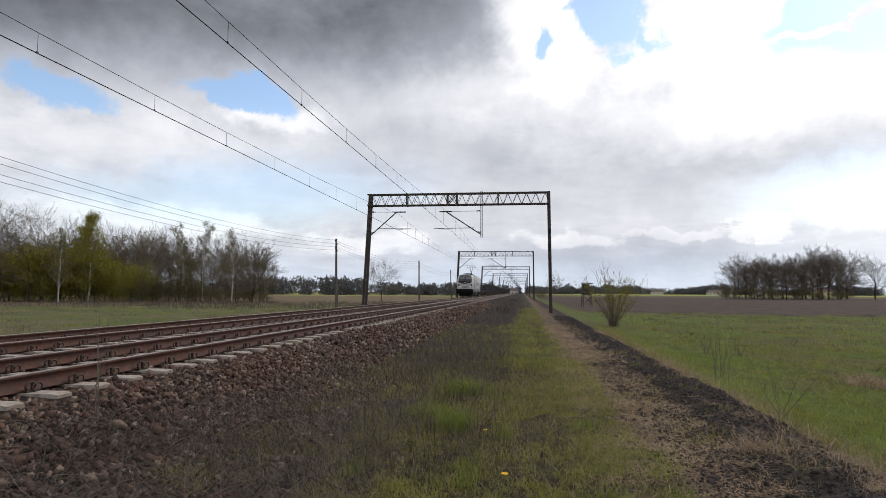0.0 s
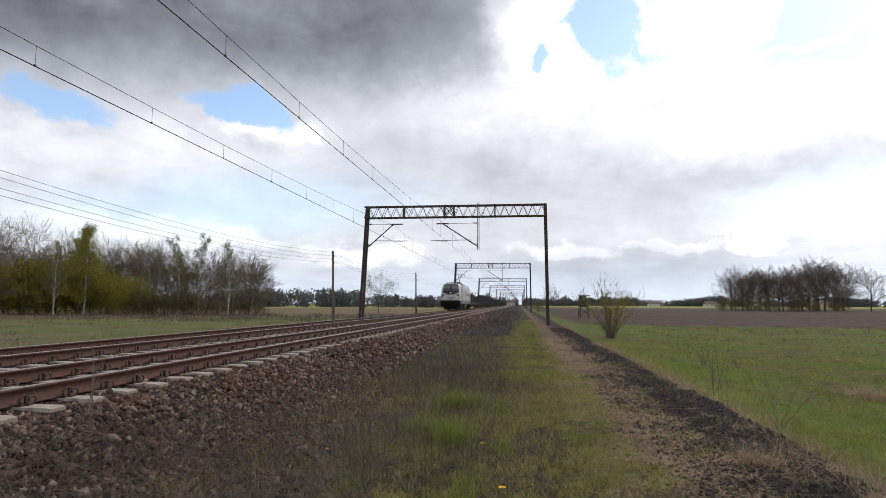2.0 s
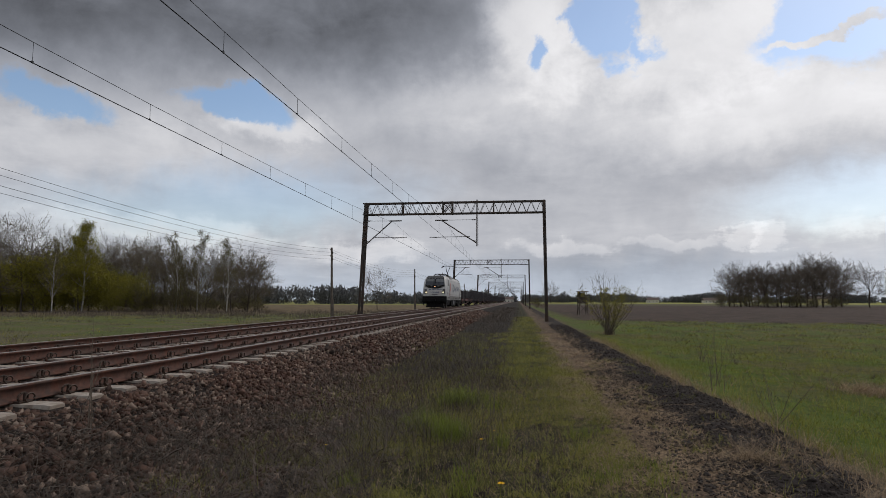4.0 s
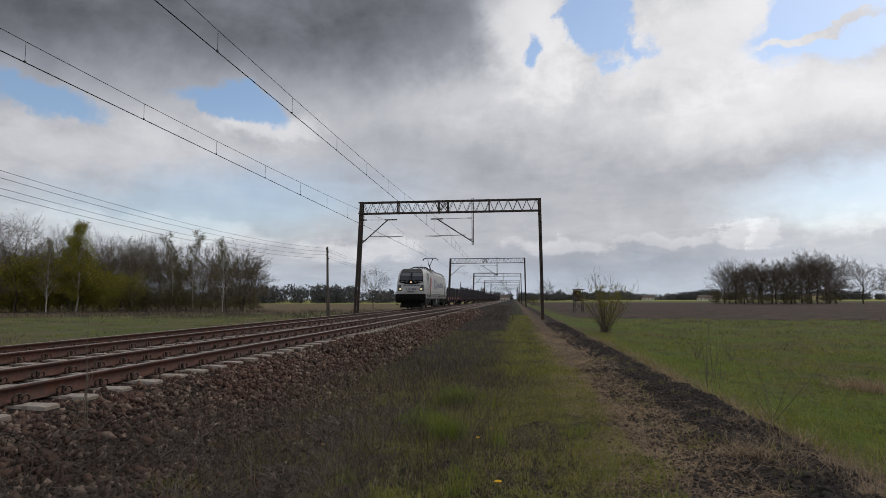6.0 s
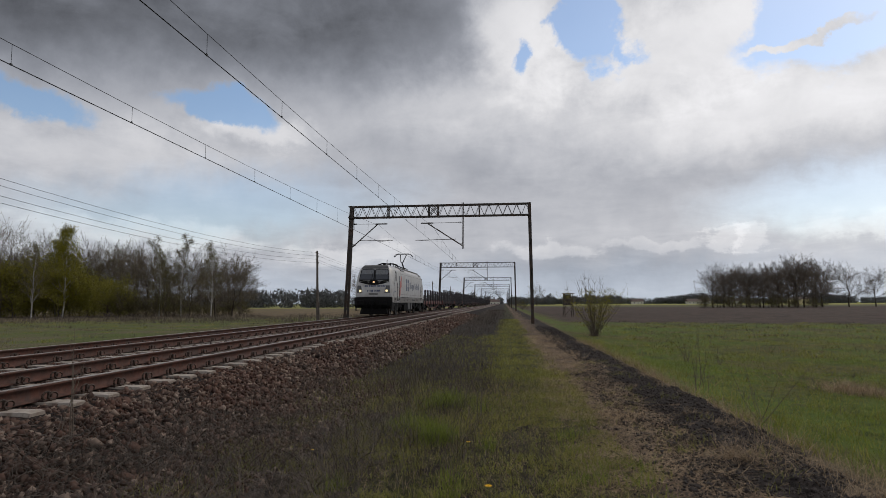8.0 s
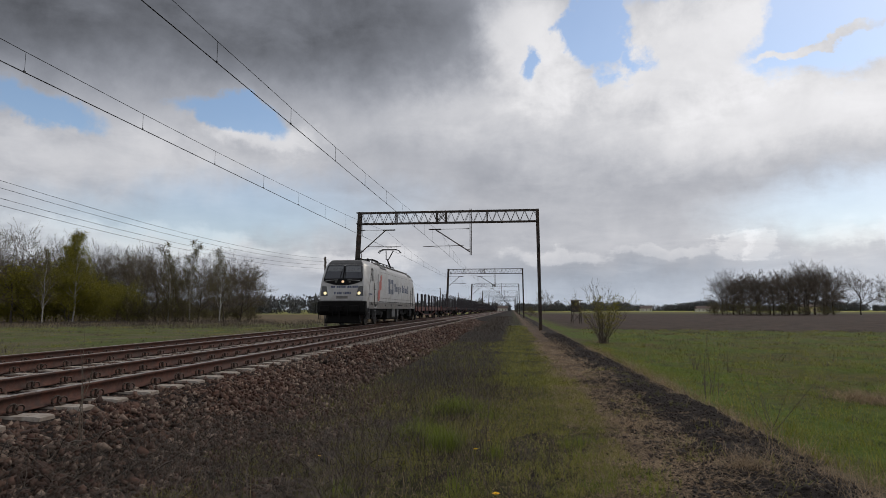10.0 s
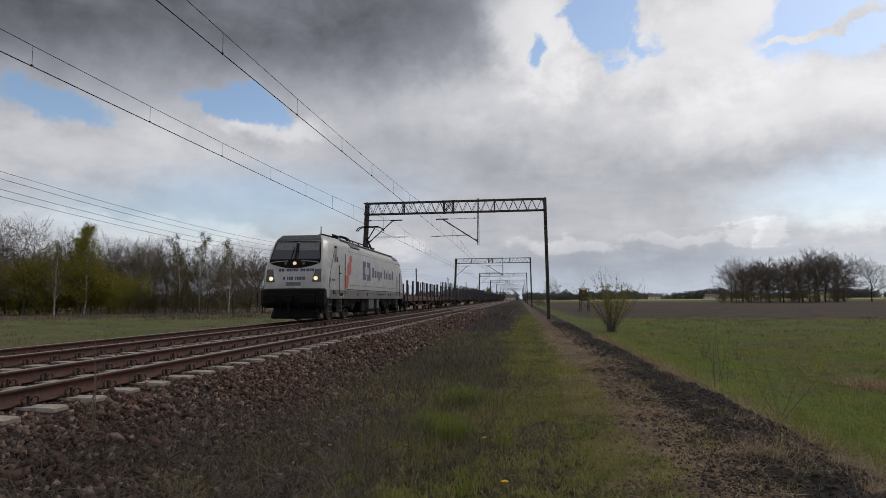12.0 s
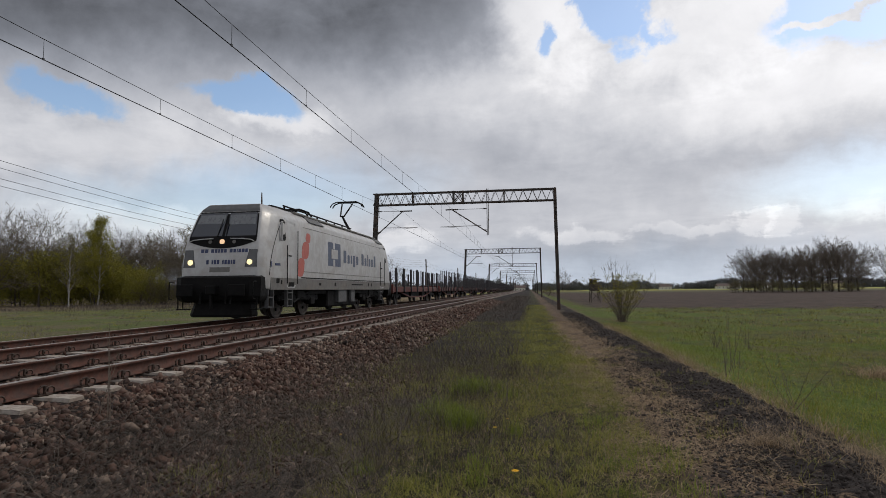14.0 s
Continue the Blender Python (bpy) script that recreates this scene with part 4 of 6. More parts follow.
    front_patch("plate", ((-0.35, 1.62), (0.35, 1.62), (0.35, 1.78), (-0.35, 1.78)), M_GREY, loco, 0.008, "grey plate", n=1)
    # black bumper, plough and buffers at both ends
    for end in (0, 1):
        f = (lambda y: LENGTH - y) if end else (lambda y: y)
        bm = bmesh.new()
        prof = [(1.50, 1.40, -0.08), (1.44, 1.46, -0.26), (0.84, 1.46, -0.30), (0.72, 1.42, -0.26), (0.64, 1.34, -0.10)]
        low = [(0.74, 0.98, 0.00), (0.55, 1.00, -0.02), (0.24, 1.08, -0.10), (0.16, 1.04, -0.08)]
        bump = None
        for shape, name, label in ((prof, "bumper", "black front bumper"), (low, "plough", "black track plough")):
            bm = bmesh.new()
            loops = []
            for z, hw, yy in shape:
                loops.append([bm.verts.new((sx * hw if k else sx * hw * 0.80, f(yy + (0.22 if k else 0.0)), z)) for sx, k in ((-1, 1), (-1, 0), (1, 0), (1, 1))] + [bm.verts.new((hw * 0.98, f(0.60), z)), bm.verts.new((-hw * 0.98, f(0.60), z))])
            for a, b in zip(loops, loops[1:]):
                for j in range(6):
                    bm.faces.new((a[j], a[(j + 1) % 6], b[(j + 1) % 6], b[j]))
            bm.faces.new(loops[0])
            bm.faces.new(loops[-1][::-1])
            piece = part(name, bm, M_BLACK, bump or loco, label)
            bump = bump or piece
        for s in (-1, 1):
            # hanging shunter's step at each corner
            bm = bmesh.new()
            for dy in (-0.14, 0.14):
                tube(bm, (s * 1.36, f(0.02 + dy), 0.85), (s * 1.36, f(0.02 + dy), 0.42), 0.02, n=5)
            box(bm, s * 1.26 - 0.16, s * 1.26 + 0.16, min(f(-0.14), f(0.20)), max(f(-0.14), f(0.20)), 0.40, 0.435, 0.005)
            part("shunter_step", bm, M_BLACK, bump)
        for s in (-1, 1):
            bm = bmesh.new()
            tube(bm, (s * 0.875, f(-0.30), 1.03), (s * 0.875, f(-0.52), 1.03), 0.14, n=12)
            box(bm, s * 0.875 - 0.28, s * 0.875 + 0.28, min(f(-0.52), f(-0.57)), max(f(-0.52), f(-0.57)), 0.84, 1.22, 0.02)
            part("buffer", bm, M_BLACK, bump)
            bm = bmesh.new()
            tube(bm, (s * 1.42, f(-0.36), 0.75), (s * 1.42, f(-0.52), 0.75), 0.015, n=5)
            tube(bm, (s * 1.42, f(-0.52), 0.75), (s * 1.42, f(-0.52), 1.30), 0.015, n=5)
            tube(bm, (s * 1.42, f(-0.52), 1.30), (s * 1.42, f(-0.30), 1.30), 0.015, n=5)
            part("shunter_rail", bm, M_BLACK, bump)
        bm = bmesh.new()
        box(bm, -0.16, 0.16, min(f(-0.58), f(-0.3)), max(f(-0.58), f(-0.3)), 0.88, 1.18, 0.03)
        tube(bm, (0, f(-0.5), 0.95), (0, f(-0.5), 0.45), 0.05, n=8)
        part("coupling_hook", bm, M_BLACK, bump)
        for x in (-0.42, 0.45, 0.62):
            bm = bmesh.new()
            tube(bm, (x, f(-0.36), 0.98), (x, f(-0.44), 0.60), 0.03, n=6)
            part("brake_hose", bm, M_BLACK, bump)
    # steps below doors and at the corners
    for y0, z0, z1 in ((0.50, 0.42, 1.40), (2.10, 0.42, 1.12), (LENGTH - 2.60, 0.42, 1.12)):
        bm = bmesh.new()
        for yy in (y0, y0 + 0.42):
            box(bm, 1.34, 1.46, yy - 0.02, yy + 0.02, z0, z1)
        for i in range(3):
            z = z0 + 0.02 + i * (z1 - z0) / 3
            box(bm, 1.24, 1.47, y0, y0 + 0.42, z, z + 0.03)
        part("step", bm, M_ROOF, loco, "dark grey footstep ladder")
    # underframe: bogies, transformer, boxes
    for yc in (3.9, LENGTH - 3.9):
        b = empty("bogie", pose(0, yc, 0))
        b.parent = loco
        bm = bmesh.new()
        for s in (-1, 1):
            box(bm, s * 1.10 - 0.09, s * 1.10 + 0.09, -2.0, 2.0, 0.62, 0.86, 0.04)
            for yy in (-1.3, 1.3):
                box(bm, s * 1.12 - 0.12, s * 1.12 + 0.12, yy - 0.25, yy + 0.25, 0.45, 0.75, 0.05)
            box(bm, s * 1.12 - 0.14, s * 1.12 + 0.14, -0.42, 0.42, 0.70, 1.04, 0.05)
            tube(bm, (s * 1.2, -0.7, 0.55), (s * 1.2, 0.75, 0.98), 0.05, n=8)
        part("frame", bm, M_BLACK, b)
        for s in (-1, 1):
            for yy in (-1.75, -0.85, 0.85, 1.75):
                bm = bmesh.new()
                tube(bm, (s * 1.1, yy, 0.62), (s * 1.1, yy, 1.02), 0.10, n=10)
                part("spring", bm, M_BLACK, b)
    bm = bmesh.new()
    box(bm, -1.25, 1.25, 6.9, LENGTH - 6.9, 0.28, 1.05, 0.06)
    part("transformer", bm, M_BLACK, loco, "black transformer box under the floor")
    bm = bmesh.new()
    box(bm, 1.12, 1.40, 8.0, 9.2, 0.45, 1.03, 0.03)
    part("equipment_box", bm, M_ROOF, loco, "grey equipment box")
    bm = bmesh.new()
    box(bm, 1.12, 1.38, 10.0, 10.6, 0.45, 1.03, 0.03)
    part("equipment_box", bm, M_ROOF, loco)
    bm = bmesh.new()
    box(bm, -1.2, 1.2, 0.7, LENGTH - 0.7, 0.86, 1.06)
    part("floor_frame", bm, M_BLACK, loco)
    # roof gear
    for s in (-1, 1):
        for i in range(9):
            y0 = 3.4 + i * 1.35
            bm = box(bmesh.new(), s * 1.05 - 0.12, s * 1.05 + 0.12, y0, y0 + 1.25, 3.93, 4.01, 0.02)
            part("roof_cover", bm, M_GREY, loco, "grey roof hatch")
    side_patch("roof_grille", 4.3, 6.0, 3.68, 3.93, M_ROOF, loco, 0.07, "dark sloping grille")
    side_patch("roof_grille", LENGTH - 3.2, LENGTH - 1.9, 3.68, 3.93, M_ROOF, loco, 0.07, "dark sloping grille")
    bm = bmesh.new()
    tube(bm, (0.62, 3.6, 4.28), (0.62, 12.4, 4.28), 0.035, n=8)
    for i in range(8):
        yy = 3.7 + i * 1.2
        tube(bm, (0.62, yy, 3.98), (0.62, yy, 4.27), 0.06, 0.04, n=8)
    part("roof_busbar", bm, M_BLACK, loco, "black roof cable on insulators")
    bm = bmesh.new()
    tube(bm, (0.80, 1.35, 4.0), (0.80, 1.35, 4.42), 0.03, 0.02, n=8)
    part("aerial", bm, M_STEEL, loco, "short roof aerial")
    # folded and raised pantograph
    def panto(y0, up):
        pg = empty("pantograph", pose(0, y0, 4.0))
        pg.parent = loco
        bm = bmesh.new()
        for s in (-0.45, 0.45):
            tube(bm, (s, -0.8, 0.12), (s, 0.9, 0.12), 0.03, n=6)
            tube(bm, (s, -0.6, -0.05), (s, -0.6, 0.12), 0.05, n=8)
            tube(bm, (s, 0.7, -0.05), (s, 0.7, 0.12), 0.05, n=8)
        tube(bm, (-0.45, -0.8, 0.12), (0.45, -0.8, 0.12), 0.03, n=6)
        tube(bm, (-0.45, 0.9, 0.12), (0.45, 0.9, 0.12), 0.03, n=6)
        part("base_frame", bm, M_BLACK, pg)
        knee = Vector((0, -1.15, 1.0)) if up else Vector((0, -1.3, 0.3))
        top = Vector((0, -0.25, CONTACT - RAIL - 4.0 - 0.03)) if up else Vector((0, 0.6, 0.38))
        bm = bmesh.new()
        tube(bm, (0, 0.6, 0.15), knee, 0.085, 0.06, n=8)
        tube(bm, (0.1, 0.2, 0.15), knee, 0.02, n=6)
        part("lower_arm", bm, M_BLACK, pg)
        bm = bmesh.new()
        for s in (-1, 1):
            tube(bm, knee + Vector((s * 0.1, 0, 0)), top + Vector((s * 0.3, 0, -0.1)), 0.042, n=6)
        part("upper_arm", bm, M_BLACK, pg)
        bm = bmesh.new()
        for dy in (-0.2, 0.2):
            pts = [(-0.92, -0.28), (-0.80, -0.10), (-0.55, 0), (0.55, 0), (0.80, -0.10), (0.92, -0.28)]
            for p, q in zip(pts, pts[1:]):
                tube(bm, top + Vector((p[0], dy, p[1])), top + Vector((q[0], dy, q[1])), 0.034, n=6)
        part("collector_head", bm, M_BLACK, pg)
    panto(LENGTH - 4.0, True)
    panto(5.0, False)
    return loco


def build_wagon(tall=1.30, count=9, thick=1.0):
    """A flat wagon with stakes, on two bogies. Front end at y = 0."""
    L = 19.2
    w = empty("stake_wagon", pose(FAR, 130, RAIL), "rust-brown flat rail wagon with tall dark side stakes", "wagon", "wagons of the train")
    bm = bmesh.new()
    for s in (-1, 1):
        box(bm, s * 1.30 - 0.05, s * 1.30 + 0.05, 0.3, L - 0.3, 0.86, 1.20, 0.01)
    for yy in np.linspace(0.4, L - 0.4, 16):
        box(bm, -1.25, 1.25, yy - 0.05, yy + 0.05, 0.95, 1.14)
    box(bm, -0.25, 0.25, 0.3, L - 0.3, 0.66, 1.14)
    part("underframe", bm, M_WAGON, w, "rust-brown steel sills and cross members")
    bm = bmesh.new()
    for i in range(32):
        y0 = 0.35 + i * (L - 0.7) / 32
        box(bm, -1.32, 1.32, y0 + 0.01, y0 + (L - 0.7) / 32 - 0.01, 1.20, 1.24)
    part("deck", bm, M_WOOD, w, "worn plank deck")
    for s in (-1, 1):
        bm = bmesh.new()
        pts = [(2.6, 0.9), (6.6, 0.48), (L - 6.6, 0.48), (L - 2.6, 0.9)]
        for (ya, za), (yb, zb) in zip(pts, pts[1:]):
            beam(bm, (s * 1.15, ya, za), (s * 1.15, yb, zb), 0.07, 0.09)
        part("truss_rod", bm, M_WAGON, w)
    for end in (0, 1):
        f = (lambda y: L - y) if end else (lambda y: y)
        bm = bmesh.new()
        box(bm, -1.35, 1.35, min(f(0.16), f(0.34)), max(f(0.16), f(0.34)), 0.78, 1.36, 0.015)
        part("headstock", bm, M_WAGON, w, "rust-red end beam")
        for s in (-1, 1):
            bm = bmesh.new()
            tube(bm, (s * 0.875, f(0.16), 1.03), (s * 0.875, f(-0.28), 1.03), 0.11, n=10)
            tube(bm, (s * 0.875, f(-0.28), 1.03), (s * 0.875, f(-0.33), 1.03), 0.22, n=14)
            part("buffer", bm, M_BLACK, w)
        b = empty("bogie", pose(0, f(2.4), 0))
        b.parent = w
        bm = bmesh.new()
        for s in (-1, 1):
            box(bm, s * 1.02 - 0.05, s * 1.02 + 0.05, -1.35, 1.35, 0.52, 0.72, 0.02)
            for yy in (-0.9, 0.9):
                box(bm, s * 1.04 - 0.09, s * 1.04 + 0.09, yy - 0.17, yy + 0.17, 0.34, 0.62, 0.03)
            box(bm, s * 1.02 - 0.08, s * 1.02 + 0.08, -0.35, 0.35, 0.45, 0.86, 0.03)
        box(bm, -0.95, 0.95, -0.2, 0.2, 0.5, 0.85)
        part("frame", bm, M_BLACK, b)
        for s in (-1, 1):
            for yy in (-0.9, 0.9):
                bm = bmesh.new()
                tube(bm, (s * 0.68, yy, 0.46), (s * 0.82, yy, 0.46), 0.46, n=24)
                tube(bm, (s * 0.82, yy, 0.46), (s * 0.86, yy, 0.46), 0.30, 0.12, n=16)
                part("wheel", bm, M_WHEEL, b)
    for y0, y1 in ((5.4, 6.6), (7.4, 10.6), (12.0, 13.4)):
        bm = bmesh.new()
        box(bm, -1.05, 1.05, y0, y1, 0.46, 0.92, 0.04)
        part("brake_gear", bm, M_BLACK, w, "black brake and air equipment")
    rnd = random.Random(4)
    for i in range(count):
        yy = 1.0 + i * (L - 2.0) / (count - 1)
        for s in (-1, 1):
            bm = bmesh.new()
            h = 1.22 + tall * rnd.uniform(0.94, 1.03)
            box(bm, s * 1.36 - 0.055 * thick, s * 1.36 + 0.055 * thick, yy - 0.07 * thick, yy + 0.07 * thick, 0.85, h, 0.012)
            box(bm, s * 1.36 - 0.075, s * 1.36 + 0.075, yy - 0.10, yy + 0.10, 0.84, 1.22, 0.01)
            part("stake", bm, M_STAKE, w, "dark upright steel stake")
    return w, L


LOCO = build_loco()
WHEELSETS = [wheelset(LOCO, y) for y in (2.6, 5.2, LENGTH - 5.2, LENGTH - 2.6)]
WAGON, WAGON_L = build_wagon(1.30, 8, 1.25)
WAGON_TALL, _ = build_wagon(1.75, 14, 0.8)
WAGONS = [WAGON, WAGON_TALL] + [copy_thing(WAGON if i in (3, 4, 7, 9) else WAGON_TALL, pose(FAR, 150 + 20 * i, RAIL)) for i in range(13)]


def loco_front(t):
    """Where the locomotive's nose stands on the line at t seconds: it slows down steadily."""
    return 104.2 - 9.05 * t + 0.2075 * t * t


def motions():
    step = [i * 0.5 for i in range(29)]
    walk(LOCO, [(t, pose(FAR, loco_front(t), RAIL)) for t in step])
    for i, w in enumerate(WAGONS):
        back = LENGTH + 0.95 + i * (WAGON_L + 0.66)
        walk(w, [(t, pose(FAR, loco_front(t) + back, RAIL)) for t in step])
    fine = [i * 0.05 for i in range(281)]
    for ws in WHEELSETS:
        y = ws.matrix_basis.translation.y
        walk(ws, [(t, pose(0, y, 0.62, math.degrees((104.2 - loco_front(t)) / 0.62))) for t in fine])

# ---- woody plants ----


def tubes_from(segs, sides):
    """Vertices and triangles of tapered tubes, from rows p0, p1, r0, r1."""
    s = np.asarray(segs, float)
    p0, p1, r0, r1 = s[:, 0:3], s[:, 3:6], s[:, 6], s[:, 7]
    d = p1 - p0
    d /= np.maximum(np.linalg.norm(d, axis=1, keepdims=True), 1e-9)
    ref = np.where(np.abs(d[:, 2:3]) < 0.9, np.array([[0, 0, 1.0]]), np.array([[1.0, 0, 0]]))
    u = np.cross(d, ref)
    u /= np.linalg.norm(u, axis=1, keepdims=True)
    v = np.cross(d, u)
    n = len(s)
    rings = []
    for base, r in ((p0, r0), (p1, r1)):
        for k in range(sides):
            a = 2 * math.pi * k / sides
            rings.append(base + (u * math.cos(a) + v * math.sin(a)) * r[:, None])
    verts = np.stack(rings, 1).reshape(-1, 3)
    b = (np.arange(n) * 2 * sides)[:, None]
    faces = []
    for k in range(sides):
        q = (k + 1) % sides
        faces += [b + np.array([[k, q, sides + q]]), b + np.array([[k, sides + q, sides + k]])]
    return verts, np.concatenate(faces)


def grow(seed, height, spread=0.5, levels=4, kids=(9, 6, 5, 4), trunk_r=0.17, bare_to=0.25, up=0.35, wiggle=0.19, fine=3, domed=True):
    """Trunk, limb, twig and shoot segments of a tree, and the ends of its twigs. Domed: a short trunk whose limbs fan out upwards."""
    rnd = random.Random(seed)
    wood, twigs, tips, shoots = [], [], [], []

    def limb(p, d, length, r, lev):
        n = 6 if lev == 0 else (4 if lev < 3 else 2)
        pts = [p]
        dd = d.copy()
        for i in range(n):
            dd = dd + Vector((rnd.gauss(0, wiggle), rnd.gauss(0, wiggle), rnd.gauss(0, wiggle * 0.5) + up * 0.12 * lev))
            dd.normalize()
            if lev == 0:
                dd = (dd + Vector((0, 0, 1.2))).normalized()
            pts.append(pts[-1] + dd * (length / n))
        thin = 0.55 if domed and lev == 0 else 0.8
        for i in range(n):
            ra, rb = r * (1 - thin * i / n), r * (1 - thin * (i + 1) / n)
            (wood if lev < 2 else twigs).append((*pts[i], *pts[i + 1], ra, rb))
        if lev >= levels - 1:
            tips.append(pts[-1])
            tips.append(pts[n // 2])
            for _ in range(fine):
                u = rnd.uniform(0.1, 1.0) * n
                i = min(int(u), n - 1)
                q = pts[i].lerp(pts[i + 1], u - i)
                sd = (dd * 0.9 + Vector((rnd.gauss(0, 0.7), rnd.gauss(0, 0.7), rnd.gauss(0.1, 0.5)))).normalized()
                shoots.append((*q, *(q + sd * height * rnd.uniform(0.018, 0.042)), 1.0, 0.1))
            return
        for j in range(kids[lev]):
            low = bare_to if lev == 0 else 0.25
            u = low + (1 - low) * (j + rnd.random()) / kids[lev]
            i = min(int(u * n), n - 1)
            q = pts[i].lerp(pts[i + 1], u * n - i)
            base = (pts[i + 1] - pts[i]).normalized()
            if lev == 0:
                a = j * 2.4 + rnd.uniform(-0.5, 0.5)
                side = Vector((math.cos(a), math.sin(a), 0))
            else:
                side = base.cross(Vector((rnd.gauss(0, 1), rnd.gauss(0, 1), rnd.gauss(0, 1)))).normalized()
            if domed and lev == 0:
                open_ = 1.25 - 1.05 * (u - low) / (1 - low) + rnd.uniform(-0.15, 0.15)
                nl = height * spread * rnd.uniform(0.80, 0.98)
            else:
                open_ = rnd.uniform(0.4, 0.9)
                nl = (height * spread * (1.1 - 0.75 * u) * rnd.uniform(0.7, 1.1)) if lev == 0 else length * rnd.uniform(0.35, 0.60)
            nd = (base * math.cos(open_) + side * math.sin(open_)).normalized()
            limb(q, nd, nl, r * (1 - 0.6 * u) * rnd.uniform(0.40, 0.55), lev + 1)

    limb(Vector((0, 0, -0.2)), Vector((0, 0, 1)), height * (1 - spread * 0.95) if domed else height, trunk_r, 0)
    return wood, twigs, tips, shoots


def leaves_at(tips, seed, per, radius, size, droop=0.0):
    """Small leaf quads, as triangles, scattered round twig ends."""
    r = np.random.RandomState(seed)
    t = np.array([p[:] for p in tips])
    c = np.repeat(t, per, axis=0) + r.normal(0, radius, (len(t) * per, 3)) - np.array([0, 0, droop]) * r.rand(len(t) * per, 1)
    n = len(c)
    a = r.normal(0, 1, (n, 3))
    a /= np.linalg.norm(a, axis=1, keepdims=True)
    b = np.cross(a, r.normal(0, 1, (n, 3)))
    b /= np.maximum(np.linalg.norm(b, axis=1, keepdims=True), 1e-6)
    s = size * r.uniform(0.6, 1.3, (n, 1))
    verts = np.stack([c - a * s, c + b * s * 0.6, c + a * s, c - b * s * 0.6], 1).reshape(-1, 3)
    i = np.arange(n)[:, None] * 4
    return verts, np.concatenate([i + np.array([[0, 1, 2]]), i + np.array([[0, 2, 3]])])


def make_tree(name, seed, height, label, category, group="", bark=None, leaf=None, per=0, size=0.07, rad=0.25, droop=0.0, twig_r=1.0, **shape):
    wood, twigs, tips, shoots = grow(seed, height, **shape)
    t = empty(name, pose(0, 0, 0), label, category, group)
    o = new("trunk", fastmesh("trunk", *tubes_from(wood, 6), bark or M_BARK))
    o.parent = t
    tw = np.array(twigs)
    tw[:, 6:8] = np.maximum(tw[:, 6:8], 0.008 * twig_r)
    verts, faces = tubes_from(tw, 3)
    if shoots:
        # the finest shoots: slim three-sided spikes
        sh = np.array(shoots)
        sh[:, 6:8] *= 0.008 * twig_r
        v2, f2 = tubes_from(sh, 3)
        verts, faces = np.concatenate([verts, v2]), np.concatenate([faces, f2 + len(verts)])
    o = new("branchwork", fastmesh("branchwork", verts, faces, M_TWIG))
    o.parent = t
    if per:
        o = new("crown", fastmesh("crown", *leaves_at(tips, seed, per, rad, size, droop), leaf))
        o.parent = t
    return t


LEFT = "trees of the wood beside the line"
RIGHT = "bare trees of the field grove"
KINDS = {
    "bare": make_tree("deciduous_tree", 11, 15.8, "tall bare grey-brown tree with a fine twiggy crown", "tree", LEFT, None, M_OLIVE, 1, 0.09, 0.3, 0, 2.2, levels=4, kids=(13, 8, 6, 4), spread=0.50, bare_to=0.30, up=0.12),
    "bare2": make_tree("deciduous_tree", 12, 14.2, "bare spreading tree with dark limbs and thin twigs", "tree", LEFT, None, M_OLIVE, 1, 0.09, 0.3, 0, 2.2, levels=4, kids=(13, 8, 6, 4), spread=0.54, bare_to=0.26, up=0.12),
    "birch": make_tree("birch_tree", 21, 15.5, "birch with white trunk and fresh yellow-green leaves", "tree", LEFT, M_BIRCH, M_SPRING, 7, 0.10, 0.3, 0.9, levels=4, kids=(30, 6, 4, 3), spread=0.25, bare_to=0.18, trunk_r=0.16, fine=1, domed=False, up=0.2),
    "birch2": make_tree("birch_tree", 22, 13.0, "slender birch with pale trunk and sparse buds", "tree", LEFT, M_BIRCH, M_OLIVE, 3, 0.08, 0.25, 0.4, 1.4, levels=4, kids=(22, 6, 4, 3), spread=0.28, bare_to=0.16, trunk_r=0.13, fine=2, domed=False, up=0.4),
    "willow": make_tree("willow_tree", 31, 9.0, "bushy willow covered in fresh yellow-green leaves", "tree", LEFT, M_BARK, M_SPRING, 9, 0.12, 0.45, 1.2, levels=4, kids=(14, 6, 5, 3), spread=0.62, bare_to=0.10, trunk_r=0.12, up=0.4, fine=0),
    "willow2": make_tree("willow_tree", 32, 8.0, "low willow with olive-green spring leaves", "tree", LEFT, M_BARK, M_SPRING, 8, 0.11, 0.45, 1.0, levels=4, kids=(14, 6, 5, 3), spread=0.66, bare_to=0.10, trunk_r=0.10, up=0.4, fine=0),
    "scrub": make_tree("scrub_bush", 41, 4.2, "dark leafless scrub at the wood's edge", "bush", LEFT, M_BARK, M_OLIVE, 3, 0.09, 0.35, 0.5, 2.4, levels=4, kids=(13, 5, 4, 3), spread=0.8, bare_to=0.05, trunk_r=0.07, up=0.1, fine=1),
    "oak": make_tree("oak_tree", 51, 15.5, "bare oak with a broad brown twiggy crown", "tree", RIGHT, M_BARK, M_OLIVE, 0, 0.1, 0.4, 0.0, 3.2, levels=4, kids=(15, 8, 5, 4), spread=0.55, bare_to=0.40, trunk_r=0.30, up=0.15, fine=3),
    "oak2": make_tree("oak_tree", 52, 16.5, "tall bare oak with dark limbs", "tree", RIGHT, M_BARK, M_OLIVE, 0, 0.1, 0.4, 0.0, 3.2, levels=4, kids=(15, 8, 5, 4), spread=0.50, bare_to=0.42, trunk_r=0.28, up=0.15, fine=3),
}
USED = set()


